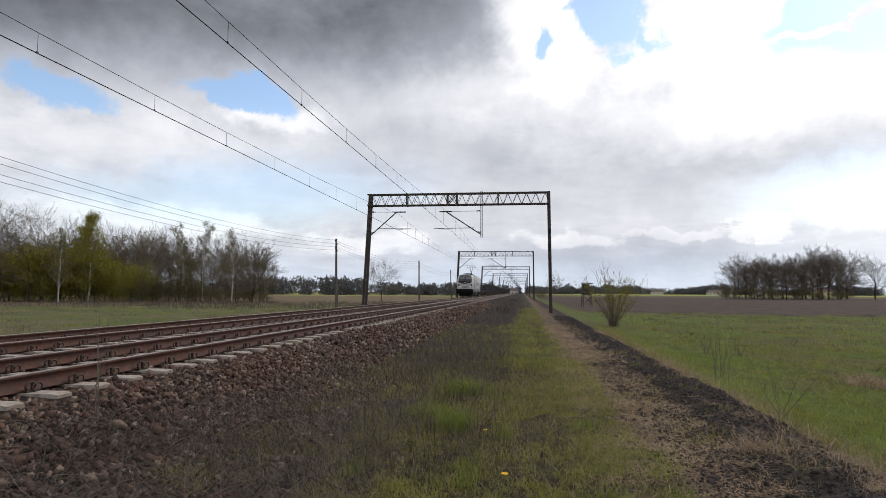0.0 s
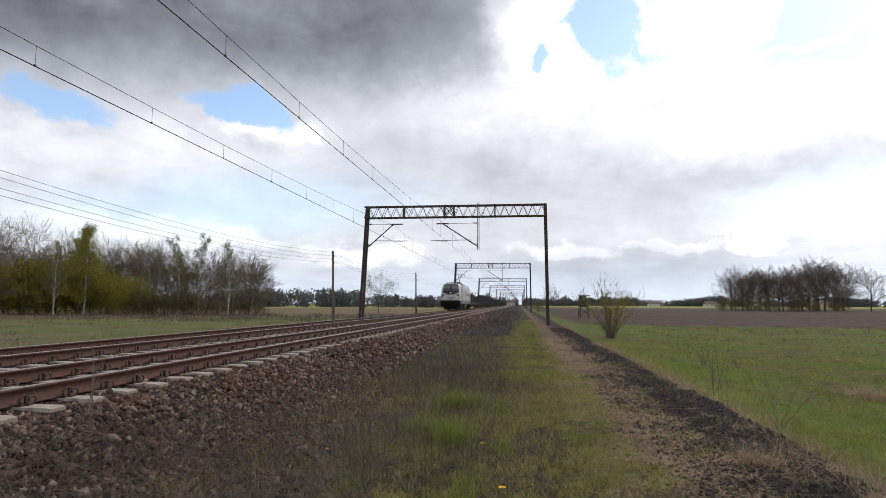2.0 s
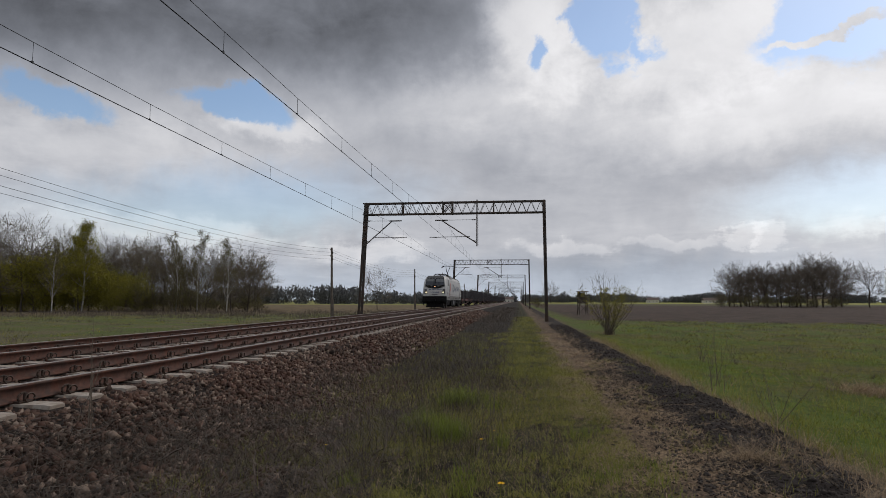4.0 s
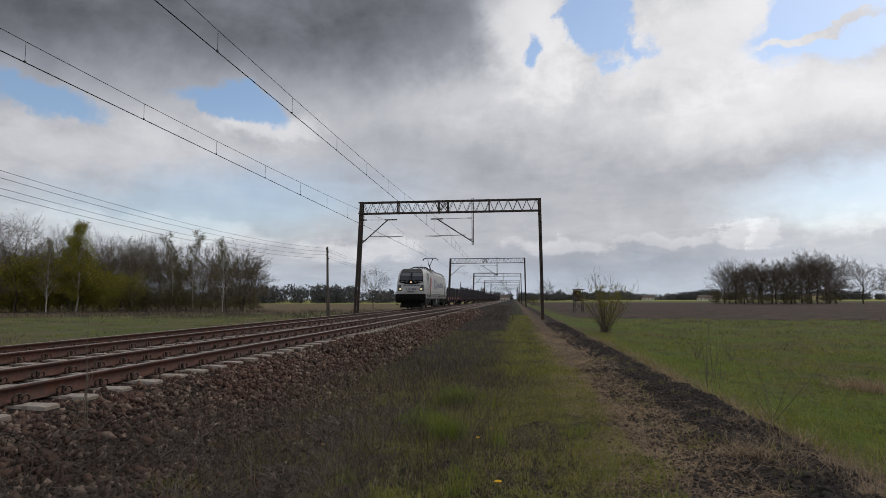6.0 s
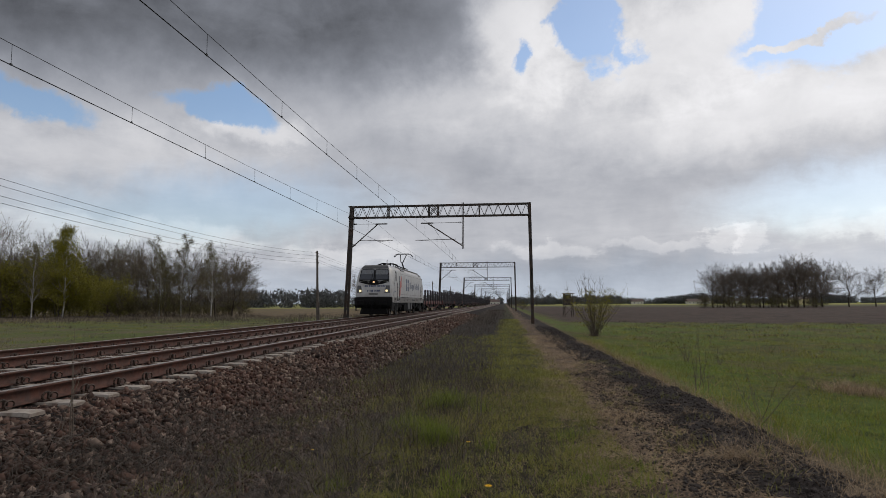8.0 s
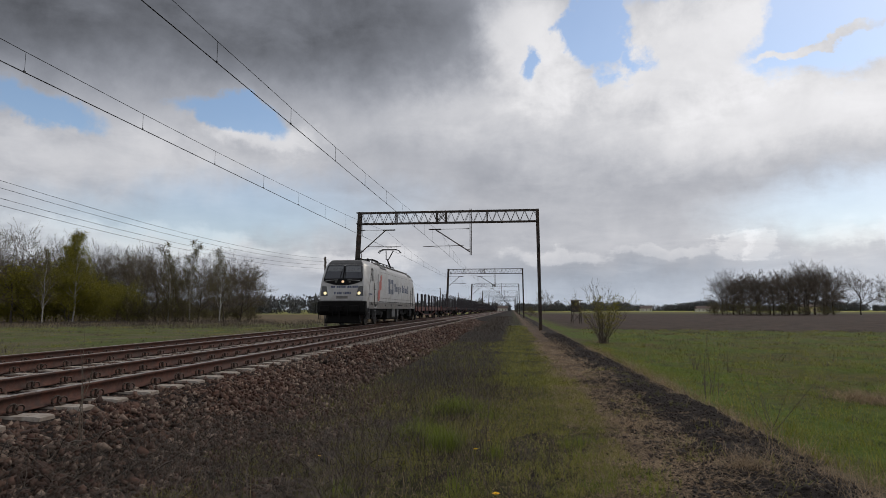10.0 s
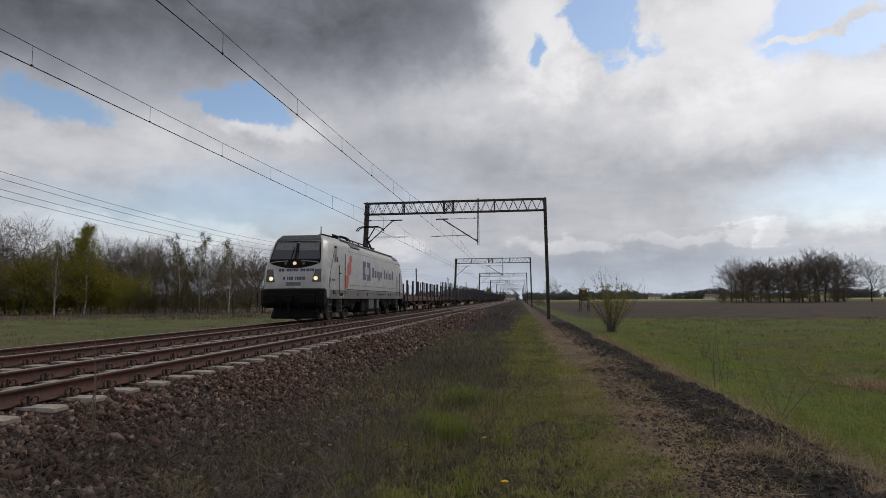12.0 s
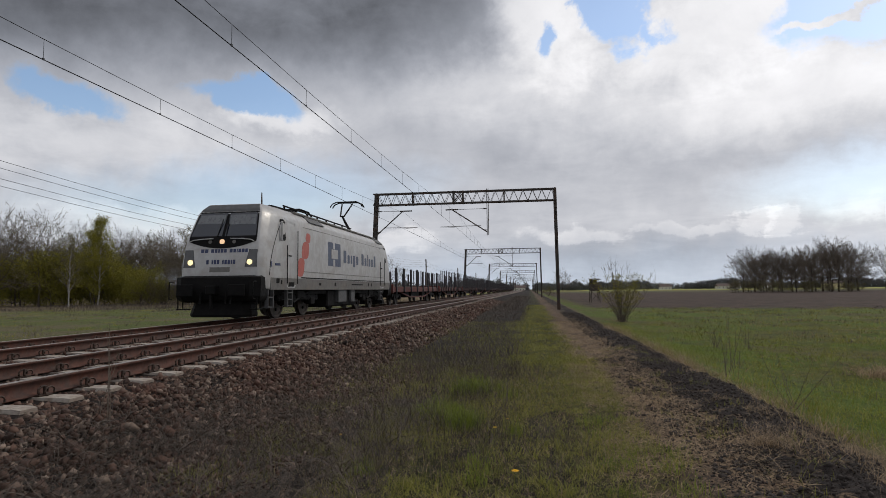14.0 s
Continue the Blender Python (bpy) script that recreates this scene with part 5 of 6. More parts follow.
def plant(kind, x, y, turn=0.0, size=1.0):
    src = KINDS[kind]
    m = pose(x, y, float(ground_z(x, y)), 0, 0, turn) @ Matrix.Diagonal((size, size, size, 1))
    if kind not in USED:
        USED.add(kind)
        src.matrix_basis = m
        return src
    t = copy_thing(src, pose(x, y, float(ground_z(x, y)), 0, 0, turn))
    t.scale = (size, size, size)
    return t


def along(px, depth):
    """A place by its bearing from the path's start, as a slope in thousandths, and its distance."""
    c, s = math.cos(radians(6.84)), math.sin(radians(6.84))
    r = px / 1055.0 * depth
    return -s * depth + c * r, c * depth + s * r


def build_woods():
    rnd = random.Random(7)
    rows = [("bare", -752, 100, 1.0), ("bare2", -785, 104, 1.0), ("bare", -700, 112, 1.0), ("birch", -645, 102, 0.98), ("birch", -656, 107, 0.86), ("birch2", -698, 96, 0.85),
            ("bare2", -600, 112, 0.92), ("bare", -572, 116, 0.85), ("bare2", -520, 112, 0.82), ("bare", -500, 108, 0.78), ("birch2", -478, 104, 0.98)]
    rows += [("birch2", -470, 108, 0.80), ("birch2", -440, 106, 1.02), ("bare2", -425, 110, 0.80), ("bare", -380, 104, 0.75), ("birch2", -388, 100, 0.88), ("bare2", -352, 108, 0.70), ("bare", -338, 112, 0.62),
             ("bare", -830, 96, 1.0), ("birch", -880, 98, 0.9), ("bare2", -940, 98, 1.0), ("bare", -545, 118, 0.9)]
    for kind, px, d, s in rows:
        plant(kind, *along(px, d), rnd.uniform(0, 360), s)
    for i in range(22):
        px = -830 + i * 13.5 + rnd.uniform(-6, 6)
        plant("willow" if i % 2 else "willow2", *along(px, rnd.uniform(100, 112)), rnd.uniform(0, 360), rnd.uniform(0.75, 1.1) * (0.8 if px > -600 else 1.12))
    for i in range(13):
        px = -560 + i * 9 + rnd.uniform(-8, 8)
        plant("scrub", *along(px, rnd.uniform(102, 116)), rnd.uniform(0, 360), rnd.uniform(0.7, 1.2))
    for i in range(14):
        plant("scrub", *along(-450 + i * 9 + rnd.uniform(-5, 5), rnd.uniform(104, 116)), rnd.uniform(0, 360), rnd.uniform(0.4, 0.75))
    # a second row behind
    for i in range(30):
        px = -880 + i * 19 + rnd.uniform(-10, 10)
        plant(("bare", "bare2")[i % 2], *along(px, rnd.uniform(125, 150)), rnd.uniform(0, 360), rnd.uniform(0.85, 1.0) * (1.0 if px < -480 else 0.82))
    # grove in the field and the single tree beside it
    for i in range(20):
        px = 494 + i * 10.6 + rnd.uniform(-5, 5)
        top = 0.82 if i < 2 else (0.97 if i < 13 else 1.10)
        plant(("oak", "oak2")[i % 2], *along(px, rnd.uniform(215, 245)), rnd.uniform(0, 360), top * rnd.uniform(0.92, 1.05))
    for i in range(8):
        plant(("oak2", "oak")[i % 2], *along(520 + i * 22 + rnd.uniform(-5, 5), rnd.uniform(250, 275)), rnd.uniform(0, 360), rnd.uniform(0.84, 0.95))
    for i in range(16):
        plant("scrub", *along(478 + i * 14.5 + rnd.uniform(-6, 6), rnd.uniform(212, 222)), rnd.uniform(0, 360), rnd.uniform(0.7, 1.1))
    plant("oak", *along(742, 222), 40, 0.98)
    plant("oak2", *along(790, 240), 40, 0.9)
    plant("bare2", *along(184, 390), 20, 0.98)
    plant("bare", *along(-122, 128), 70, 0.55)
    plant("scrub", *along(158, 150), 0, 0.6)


build_woods()


def far_wood(name, label, x0, x1, y, h, n, seed, lean=0.0):
    """A distant belt of trees, its haze painted in blue-grey: many small twig and leaf pieces with an uneven top."""
    r = np.random.RandomState(seed)
    vs, fs, base = [], [], 0
    for i in range(n):
        u = r.rand()
        cx, cy = x0 + (x1 - x0) * u, y + lean * u + r.uniform(-12, 12)
        hh = h * r.uniform(0.55, 1.05) * (0.8 + 0.2 * math.sin(cx * 0.045 + seed))
        wd = hh * r.uniform(0.32, 0.5)
        m = 170
        d = r.normal(0, 1, (m, 3))
        d /= np.linalg.norm(d, axis=1, keepdims=True)
        d *= r.rand(m, 1) ** 0.45
        c = np.stack([cx + d[:, 0] * wd, cy + d[:, 1] * wd, -0.5 + hh * (0.56 + 0.44 * d[:, 2])], 1)
        low = r.rand(m) < 0.25
        c[low, 2] = -0.5 + hh * 0.3 * r.rand(low.sum())
        s = hh * 0.07 * r.uniform(0.5, 1.6, (m, 1))
        a, b = (r.normal(0, 1, (m, 3)) * np.array([0.8, 0.8, 0.6]) + np.array([0, 0, 1.5])) * s, r.normal(0, 1, (m, 3)) * s * 0.8
        vs.append(np.stack([c, c + a, c + b], 1).reshape(-1, 3))
        fs.append(np.arange(m * 3).reshape(-1, 3) + base)
        base += m * 3
    ob = new(name, fastmesh(name, np.concatenate(vs), np.concatenate(fs), M_HAZED_WOOD))
    tagged(ob, label, "woods", "", "stuff")


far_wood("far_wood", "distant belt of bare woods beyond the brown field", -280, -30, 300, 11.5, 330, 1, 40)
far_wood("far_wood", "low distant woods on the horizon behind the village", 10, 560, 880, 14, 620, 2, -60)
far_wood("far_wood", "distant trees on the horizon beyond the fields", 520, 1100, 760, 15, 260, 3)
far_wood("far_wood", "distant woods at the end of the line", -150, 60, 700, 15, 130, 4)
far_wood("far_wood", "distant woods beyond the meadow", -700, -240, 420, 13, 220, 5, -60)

# ---- houses, raised hide, bush ----
M_PLASTER = surface("pale_plaster", (0.62, 0.60, 0.54), (0.52, 0.50, 0.45), 2, 0.9)
M_YELLOW = surface("yellow_plaster", (0.58, 0.50, 0.28), (0.50, 0.43, 0.24), 2, 0.9)
M_TILE = surface("dark_roof_tiles", (0.10, 0.07, 0.06), (0.07, 0.05, 0.045), 3, 0.8)


def house(x, y, w, d, h, mat, label, rh=2.6, turn=0):
    e = empty("farmhouse", pose(x, y, -0.5, 0, 0, turn), label, "house", "village houses")
    bm = box(bmesh.new(), -w / 2, w / 2, -d / 2, d / 2, 0, h)
    wall = part("wall", bm, mat, e)
    bm = bmesh.new()
    o = 0.5
    v = [bm.verts.new(c) for c in ((-w / 2 - o, -d / 2 - o, h - 0.2), (w / 2 + o, -d / 2 - o, h - 0.2), (w / 2 + o, d / 2 + o, h - 0.2), (-w / 2 - o, d / 2 + o, h - 0.2), (-w / 2 - o, 0, h + rh), (w / 2 + o, 0, h + rh))]
    for f in ((0, 1, 5, 4), (2, 3, 4, 5), (0, 4, 3), (1, 2, 5), (3, 2, 1, 0)):
        bm.faces.new([v[i] for i in f])
    roof = part("roof", bm, M_TILE, e)
    part("chimney", box(bmesh.new(), w * 0.2, w * 0.2 + 0.7, -0.3, 0.4, h + rh * 0.6, h + rh + 0.9), M_TILE, roof)
    k = max(2, int(w / 3.5))
    for i in range(k):
        cx = -w / 2 + w * (i + 0.5) / k
        win = part("window", box(bmesh.new(), cx - 0.55, cx + 0.55, -d / 2 - 0.05, -d / 2 + 0.1, 1.0, 2.4), M_WHITE, e)
        part("pane", box(bmesh.new(), cx - 0.45, cx + 0.45, -d / 2 - 0.08, -d / 2 + 0.05, 1.1, 2.3), M_GLASS, win)


for hx, hy, hw, hh, hm, hl in ((198, 640, 22, 3.2, M_PLASTER, "long low white farm building with dark roof"), (282, 610, 16, 4.6, M_YELLOW, "pale yellow house near the field edge"),
                               (240, 655, 10, 3.4, M_PLASTER, "small white house with dark roof"), (150, 700, 12, 3.4, M_PLASTER, "distant white house among trees"), (-12, 640, 14, 3.6, M_PLASTER, "white building beside the far line")):
    house(hx, hy, hw, 9, hh, hm, hl)


def raised_hide():
    e = empty("hunting_hide", pose(9.0, 86.7, float(ground_z(9.0, 86.7)), 0, 0, 8), "dark wooden raised hunting hide on braced legs", "hunting hide")
    e.scale = (0.72, 0.72, 1.0)
    for sx in (-0.75, 0.75):
        for sy in (-0.75, 0.75):
            part("leg", tube(bmesh.new(), (sx * 1.15, sy * 1.15, -0.2), (sx * 0.95, sy * 0.95, 3.3), 0.06, n=7), M_BARK, e)
    for sx in (-0.8, 0.8):
        bm = bmesh.new()
        beam(bm, (sx, -0.8, 0.3), (sx, 0.8, 1.6), 0.06)
        beam(bm, (sx, 0.8, 0.3), (sx, -0.8, 1.6), 0.06)
        part("brace", bm, M_BARK, e)
    bm = bmesh.new()
    beam(bm, (-0.8, -0.8, 0.3), (0.8, -0.8, 1.6), 0.06)
    beam(bm, (0.8, -0.8, 0.3), (-0.8, -0.8, 1.6), 0.06)
    part("brace", bm, M_BARK, e)
    part("platform", box(bmesh.new(), -0.85, 0.85, -0.85, 0.85, 1.62, 1.70), M_BARK, e)
    for i in range(8):
        x0 = -0.8 + i * 0.2
        part("board", box(bmesh.new(), x0 + 0.005, x0 + 0.195, -0.80, -0.775, 1.70, 2.45), M_BARK, e)
    for s in (-1, 1):
        part("side_wall", box(bmesh.new(), s * 0.80 - 0.015, s * 0.80 + 0.015, -0.78, 0.8, 1.70, 2.5), M_BARK, e)
    part("back_wall", box(bmesh.new(), -0.78, 0.78, 0.775, 0.80, 1.70, 3.2), M_BARK, e)
    part("roof", box(bmesh.new(), -1.05, 1.05, -1.05, 1.05, 3.28, 3.36, 0.02, pose(0, 0, 0, 3, 0, 0)), M_TILE, e)


raised_hide()


def fan_bush(name, seed, x, y, h, stems, label, spread=0.5, leaf=0, r0=0.014, kids=7):
    """Many stems from one foot, each with side shoots."""
    rnd = random.Random(seed)
    e = empty(name, pose(x, y, float(ground_z(x, y)) - 0.02), label, "bush")
    segs, tips = [], []
    for i in range(stems):
        a, o = rnd.uniform(0, 6.283), rnd.uniform(0.05, spread)
        d = Vector((math.cos(a) * o, math.sin(a) * o, 1)).normalized()
        p, ln = Vector((rnd.gauss(0, 0.09), rnd.gauss(0, 0.09), 0)) * (h / 3 + 0.3), h * rnd.uniform(0.55, 1.03)
        n = 6
        for j in range(n):
            q = p + d * ln / n
            segs.append((*p, *q, r0 * (1 - 0.75 * j / n), r0 * (1 - 0.75 * (j + 1) / n)))
            if j > 0:
                for _ in range(rnd.randint(0, kids) if j > 1 else 1):
                    sd = (d + Vector((rnd.gauss(0, 0.45), rnd.gauss(0, 0.45), rnd.uniform(0, 0.5)))).normalized()
                    k = q + sd * ln * rnd.uniform(0.06, 0.2)
                    segs.append((*q, *k, r0 * 0.3, r0 * 0.14))
                    tips.append(k)
                    tips.append((q + k) / 2)
            p = q
            d = (d + Vector((rnd.gauss(0, 0.06), rnd.gauss(0, 0.06), 0.05))).normalized()
    o = new("branchwork", fastmesh("branchwork", *tubes_from(segs, 4), M_TWIG))
    o.parent = e
    if leaf:
        o = new("foliage", fastmesh("foliage", *leaves_at([t for t in tips if t.z < h * 0.8], seed, leaf, 0.07, 0.036), M_SPRING))
        o.parent = e


fan_bush("willow_bush", 1, 5.0, 34.5, 3.3, 52, "multi-stemmed bush with tiny yellow-green spring leaves", 1.0, 2, 0.015, 6)
fan_bush("sapling", 2, 3.62, 9.1, 1.05, 5, "thin bare sapling at the meadow's edge", 0.8, 0, 0.006, 1)
fan_bush("sapling", 3, 3.75, 12.2, 1.3, 4, "dry thin stems at the meadow's edge", 0.3, 0, 0.006, 1)
fan_bush("sapling", 5, 4.1, 13.4, 1.3, 4, "dry thin stems at the meadow's edge", 0.35, 0, 0.006, 1)
fan_bush("sapling", 4, -4.35, 5.7, 1.25, 4, "bare wispy shoot growing from the ballast", 0.35, 0, 0.007, 2)
fan_bush("sapling", 6, -0.35, 8.3, 0.75, 3, "thin dead stalk in the grass", 0.2, 0, 0.005, 2)
fan_bush("sapling", 7, -0.6, 9.6, 0.9, 4, "thin dead stalk in the grass", 0.3, 0, 0.005, 2)
fan_bush("shrub", 8, 5.6, 19.5, 0.8, 11, "low reddish-brown dead shrub in the meadow", 0.6, 0, 0.006, 3)
fan_bush("shrub", 9, 6.4, 19.0, 0.7, 10, "low reddish-brown dead shrub in the meadow", 0.6, 0, 0.006, 3)

# ---- ballast, clods, grass ----


def stone_shapes(count, seed):
    """Angular eight-cornered stones as arrays of unit vertices, and their twelve triangles."""
    r = np.random.RandomState(seed)
    cube = np.array([(x, y, z) for x in (-1, 1) for y in (-1, 1) for z in (-1, 1)], float)
    tris = np.array([(0, 1, 3), (0, 3, 2), (4, 6, 7), (4, 7, 5), (0, 4, 5), (0, 5, 1), (2, 3, 7), (2, 7, 6), (0, 2, 6), (0, 6, 4), (1, 5, 7), (1, 7, 3)])
    out = []
    for _ in range(count):
        v = cube * r.uniform(0.3, 1.05, (8, 1)) + r.normal(0, 0.22, (8, 3))
        out.append(v * np.array([1.0, r.uniform(0.65, 1.0), r.uniform(0.5, 0.85)]) * 0.85)
    return out, tris


SHAPES, STONE_TRIS = stone_shapes(24, 5)


def spin(n, r):
    """Random rotation matrices."""
    q = r.normal(0, 1, (n, 4))
    q /= np.linalg.norm(q, axis=1, keepdims=True)
    w, x, y, z = q.T
    return np.stack([1 - 2 * (y * y + z * z), 2 * (x * y - z * w), 2 * (x * z + y * w), 2 * (x * y + z * w), 1 - 2 * (x * x + z * z), 2 * (y * z - x * w), 2 * (x * z - y * w), 2 * (y * z + x * w), 1 - 2 * (x * x + y * y)], 1).reshape(n, 3, 3)


def scatter_lumps(pos, size, seed):
    r = np.random.RandomState(seed)
    n = len(pos)
    base = np.array(SHAPES)[r.randint(0, len(SHAPES), n)]
    v = np.einsum("nij,nkj->nki", spin(n, r), base) * size[:, None, None] + pos[:, None, :]
    f = STONE_TRIS[None] + (np.arange(n) * 8)[:, None, None]
    return v.reshape(-1, 3), f.reshape(-1, 3)


def patch(r, n, x0, x1, y0, y1, power=1.0):
    """Random places on the ground; power above 1 crowds them towards y0."""
    x = r.uniform(x0, x1, n)
    y = y0 + (y1 - y0) * r.rand(n) ** power
    return np.stack([x, y, ground_z(x, y)], 1)


def build_ballast():
    r = np.random.RandomState(21)
    spots = [patch(r, 14000, -5.3, -3.1, 2.5, 14), patch(r, 4000, -3.4, -2.2, 3, 13), patch(r, 12000, -9.2, -5.2, 3, 16), patch(r, 5000, -12.1, -9.2, 6, 22),
             patch(r, 9000, -5.3, -3.0, 14, 34), patch(r, 8000, -12, -5.2, 16, 40), patch(r, 4000, -5.2, -3.2, 34, 75), patch(r, 2500, -12, -3.1, -14, 2.6)]
    pos = np.concatenate(spots)
    size = np.concatenate([np.full(len(s), k) for s, k in zip(spots, (0.034, 0.028, 0.031, 0.040, 0.042, 0.048, 0.065, 0.040))]) * np.random.RandomState(3).uniform(0.5, 1.25, len(pos)) * np.random.RandomState(13).choice([1, 1, 1, 1, 1, 1.5], len(pos))
    onsl = np.abs(((pos[:, 1] - 0.9) / SLEEPER_STEP + 0.5) % 1 - 0.5) * SLEEPER_STEP < 0.19
    intrack = (np.abs(pos[:, 0] - NEAR) < 1.40) | (np.abs(pos[:, 0] - FAR) < 1.36)
    keep = ~(onsl & intrack)
    for ax in (NEAR - 0.7525, NEAR + 0.7525, FAR - 0.7525, FAR + 0.7525):
        keep &= np.abs(pos[:, 0] - ax) > 0.10
    pos, size = pos[keep], size[keep]
    inner = (np.abs(pos[:, 0] - NEAR) < 1.7) | (np.abs(pos[:, 0] - FAR) < 1.7)
    pos[:, 2] += size * np.random.RandomState(14).uniform(-0.4, 1.3, len(pos)) * np.where(inner, 0.5, 1.0) - np.where(inner, 0.012, 0.0)
    # the stretch of shoulder beside the path is made of single stones
    single = (pos[:, 0] > -4.3) & (pos[:, 0] < -3.6) & (pos[:, 1] > 4.6) & (pos[:, 1] < 5.1)
    bed = empty("ballast_bed", pose(0, 0, 0), "brown and grey crushed-stone ballast shoulder of the line", "ballast", "", "structure")
    v, f = scatter_lumps(pos[~single], size[~single], 4)
    o = new("ballast_stones", fastmesh("ballast_stones", v, f, M_STONE))
    o.parent = bed
    tagged(o, "crushed stones, brown and grey", "", "", "stuff")
    meshes = [fastmesh("stone", s, STONE_TRIS, M_STONE) for s in SHAPES[:12]]
    rr = random.Random(9)
    for p, s in list(zip(pos[single], size[single]))[:280]:
        o = new("stone", meshes[rr.randrange(12)])
        o.parent = bed
        o.matrix_basis = pose(*p, rr.uniform(0, 360), rr.uniform(0, 360), rr.uniform(0, 360))
        o.scale = (s, s, s)
    r = np.random.RandomState(33)
    pos = np.concatenate([patch(r, 9400, 1.5, 3.15, 3.5, 14), patch(r, 2600, 1.0, 2.2, 3.5, 14), patch(r, 5000, 1.9, 3.1, 14, 40)])
    size = np.concatenate([r.uniform(0.006, 0.02, 12000) * r.choice([1, 1, 1, 1, 1.9], 12000), r.uniform(0.014, 0.04, 5000)])
    o = new("soil_clods", fastmesh("soil_clods", *scatter_lumps(pos, size, 6), M_SOIL))
    tagged(o, "dark crumbly clods of turned soil", "soil", "", "stuff")


def ribbons(pos, seed, length, width, rise, curl, nseg=3, wob=0.0):
    """Bent blades or stems: rise is the first angle above the ground in degrees (low, high), curl how far they bend over."""
    r = np.random.RandomState(seed)
    n = len(pos)
    az = r.uniform(0, 2 * math.pi, n)
    ang = np.radians(r.uniform(*rise, n))
    bend = np.radians(r.uniform(*curl, n)) / nseg
    ln = r.uniform(*length, n) / nseg
    wd = r.uniform(*width, n) / 2
    p = np.array(pos, float)
    side_a = az + math.pi / 2 + r.normal(0, 0.5, n)
    side = np.stack([np.cos(side_a), np.sin(side_a), r.normal(0, 0.25, n)], 1)
    rows = [p - side * wd[:, None], p + side * wd[:, None]]
    for i in range(nseg):
        p = p + np.stack([np.cos(ang) * np.cos(az), np.cos(ang) * np.sin(az), np.sin(ang)], 1) * ln[:, None]
        ang = ang - bend
        if wob:
            az = az + r.normal(0, wob, n)
        k = 1 - (i + 1) / nseg * 0.85
        rows += [p - side * (wd * k)[:, None], p + side * (wd * k)[:, None]]
    verts = np.stack(rows, 1).reshape(-1, 3)
    m = 2 * (nseg + 1)
    b = (np.arange(n) * m)[:, None]
    faces = []
    for i in range(nseg):
        faces += [b + np.array([[2 * i, 2 * i + 1, 2 * i + 3]]), b + np.array([[2 * i, 2 * i + 3, 2 * i + 2]])]
    return verts, np.concatenate(faces)


def clumped(r, n, x0, x1, y0, y1, centres, radius, power=1.0):
    """Places gathered in tufts."""
    c = patch(r, centres, x0, x1, y0, y1, power)
    p = c[r.randint(0, centres, n)]
    x = p[:, 0] + r.normal(0, radius, n)
    y = p[:, 1] + r.normal(0, radius, n)
    return np.stack([x, y, ground_z(x, y) - 0.01], 1)


def patchy(pos, seed, share=0.5, grain=1.7):
    """Only the places inside irregular patches that cover about that share of the ground."""
    n = value_noise(pos[:, 0] * grain, pos[:, 1] * grain, seed) + np.random.RandomState(seed).normal(0, 0.12, len(pos))
    return pos[n > np.quantile(n, 1 - share)]


def stuff(name, label, category, mat, sets):
    vs, fs, base = [], [], 0
    for v, f in sets:
        vs.append(v)
        fs.append(f + base)
        base += len(v)
    tagged(new(name, fastmesh(name, np.concatenate(vs), np.concatenate(fs), mat)), label, category, "", "stuff")


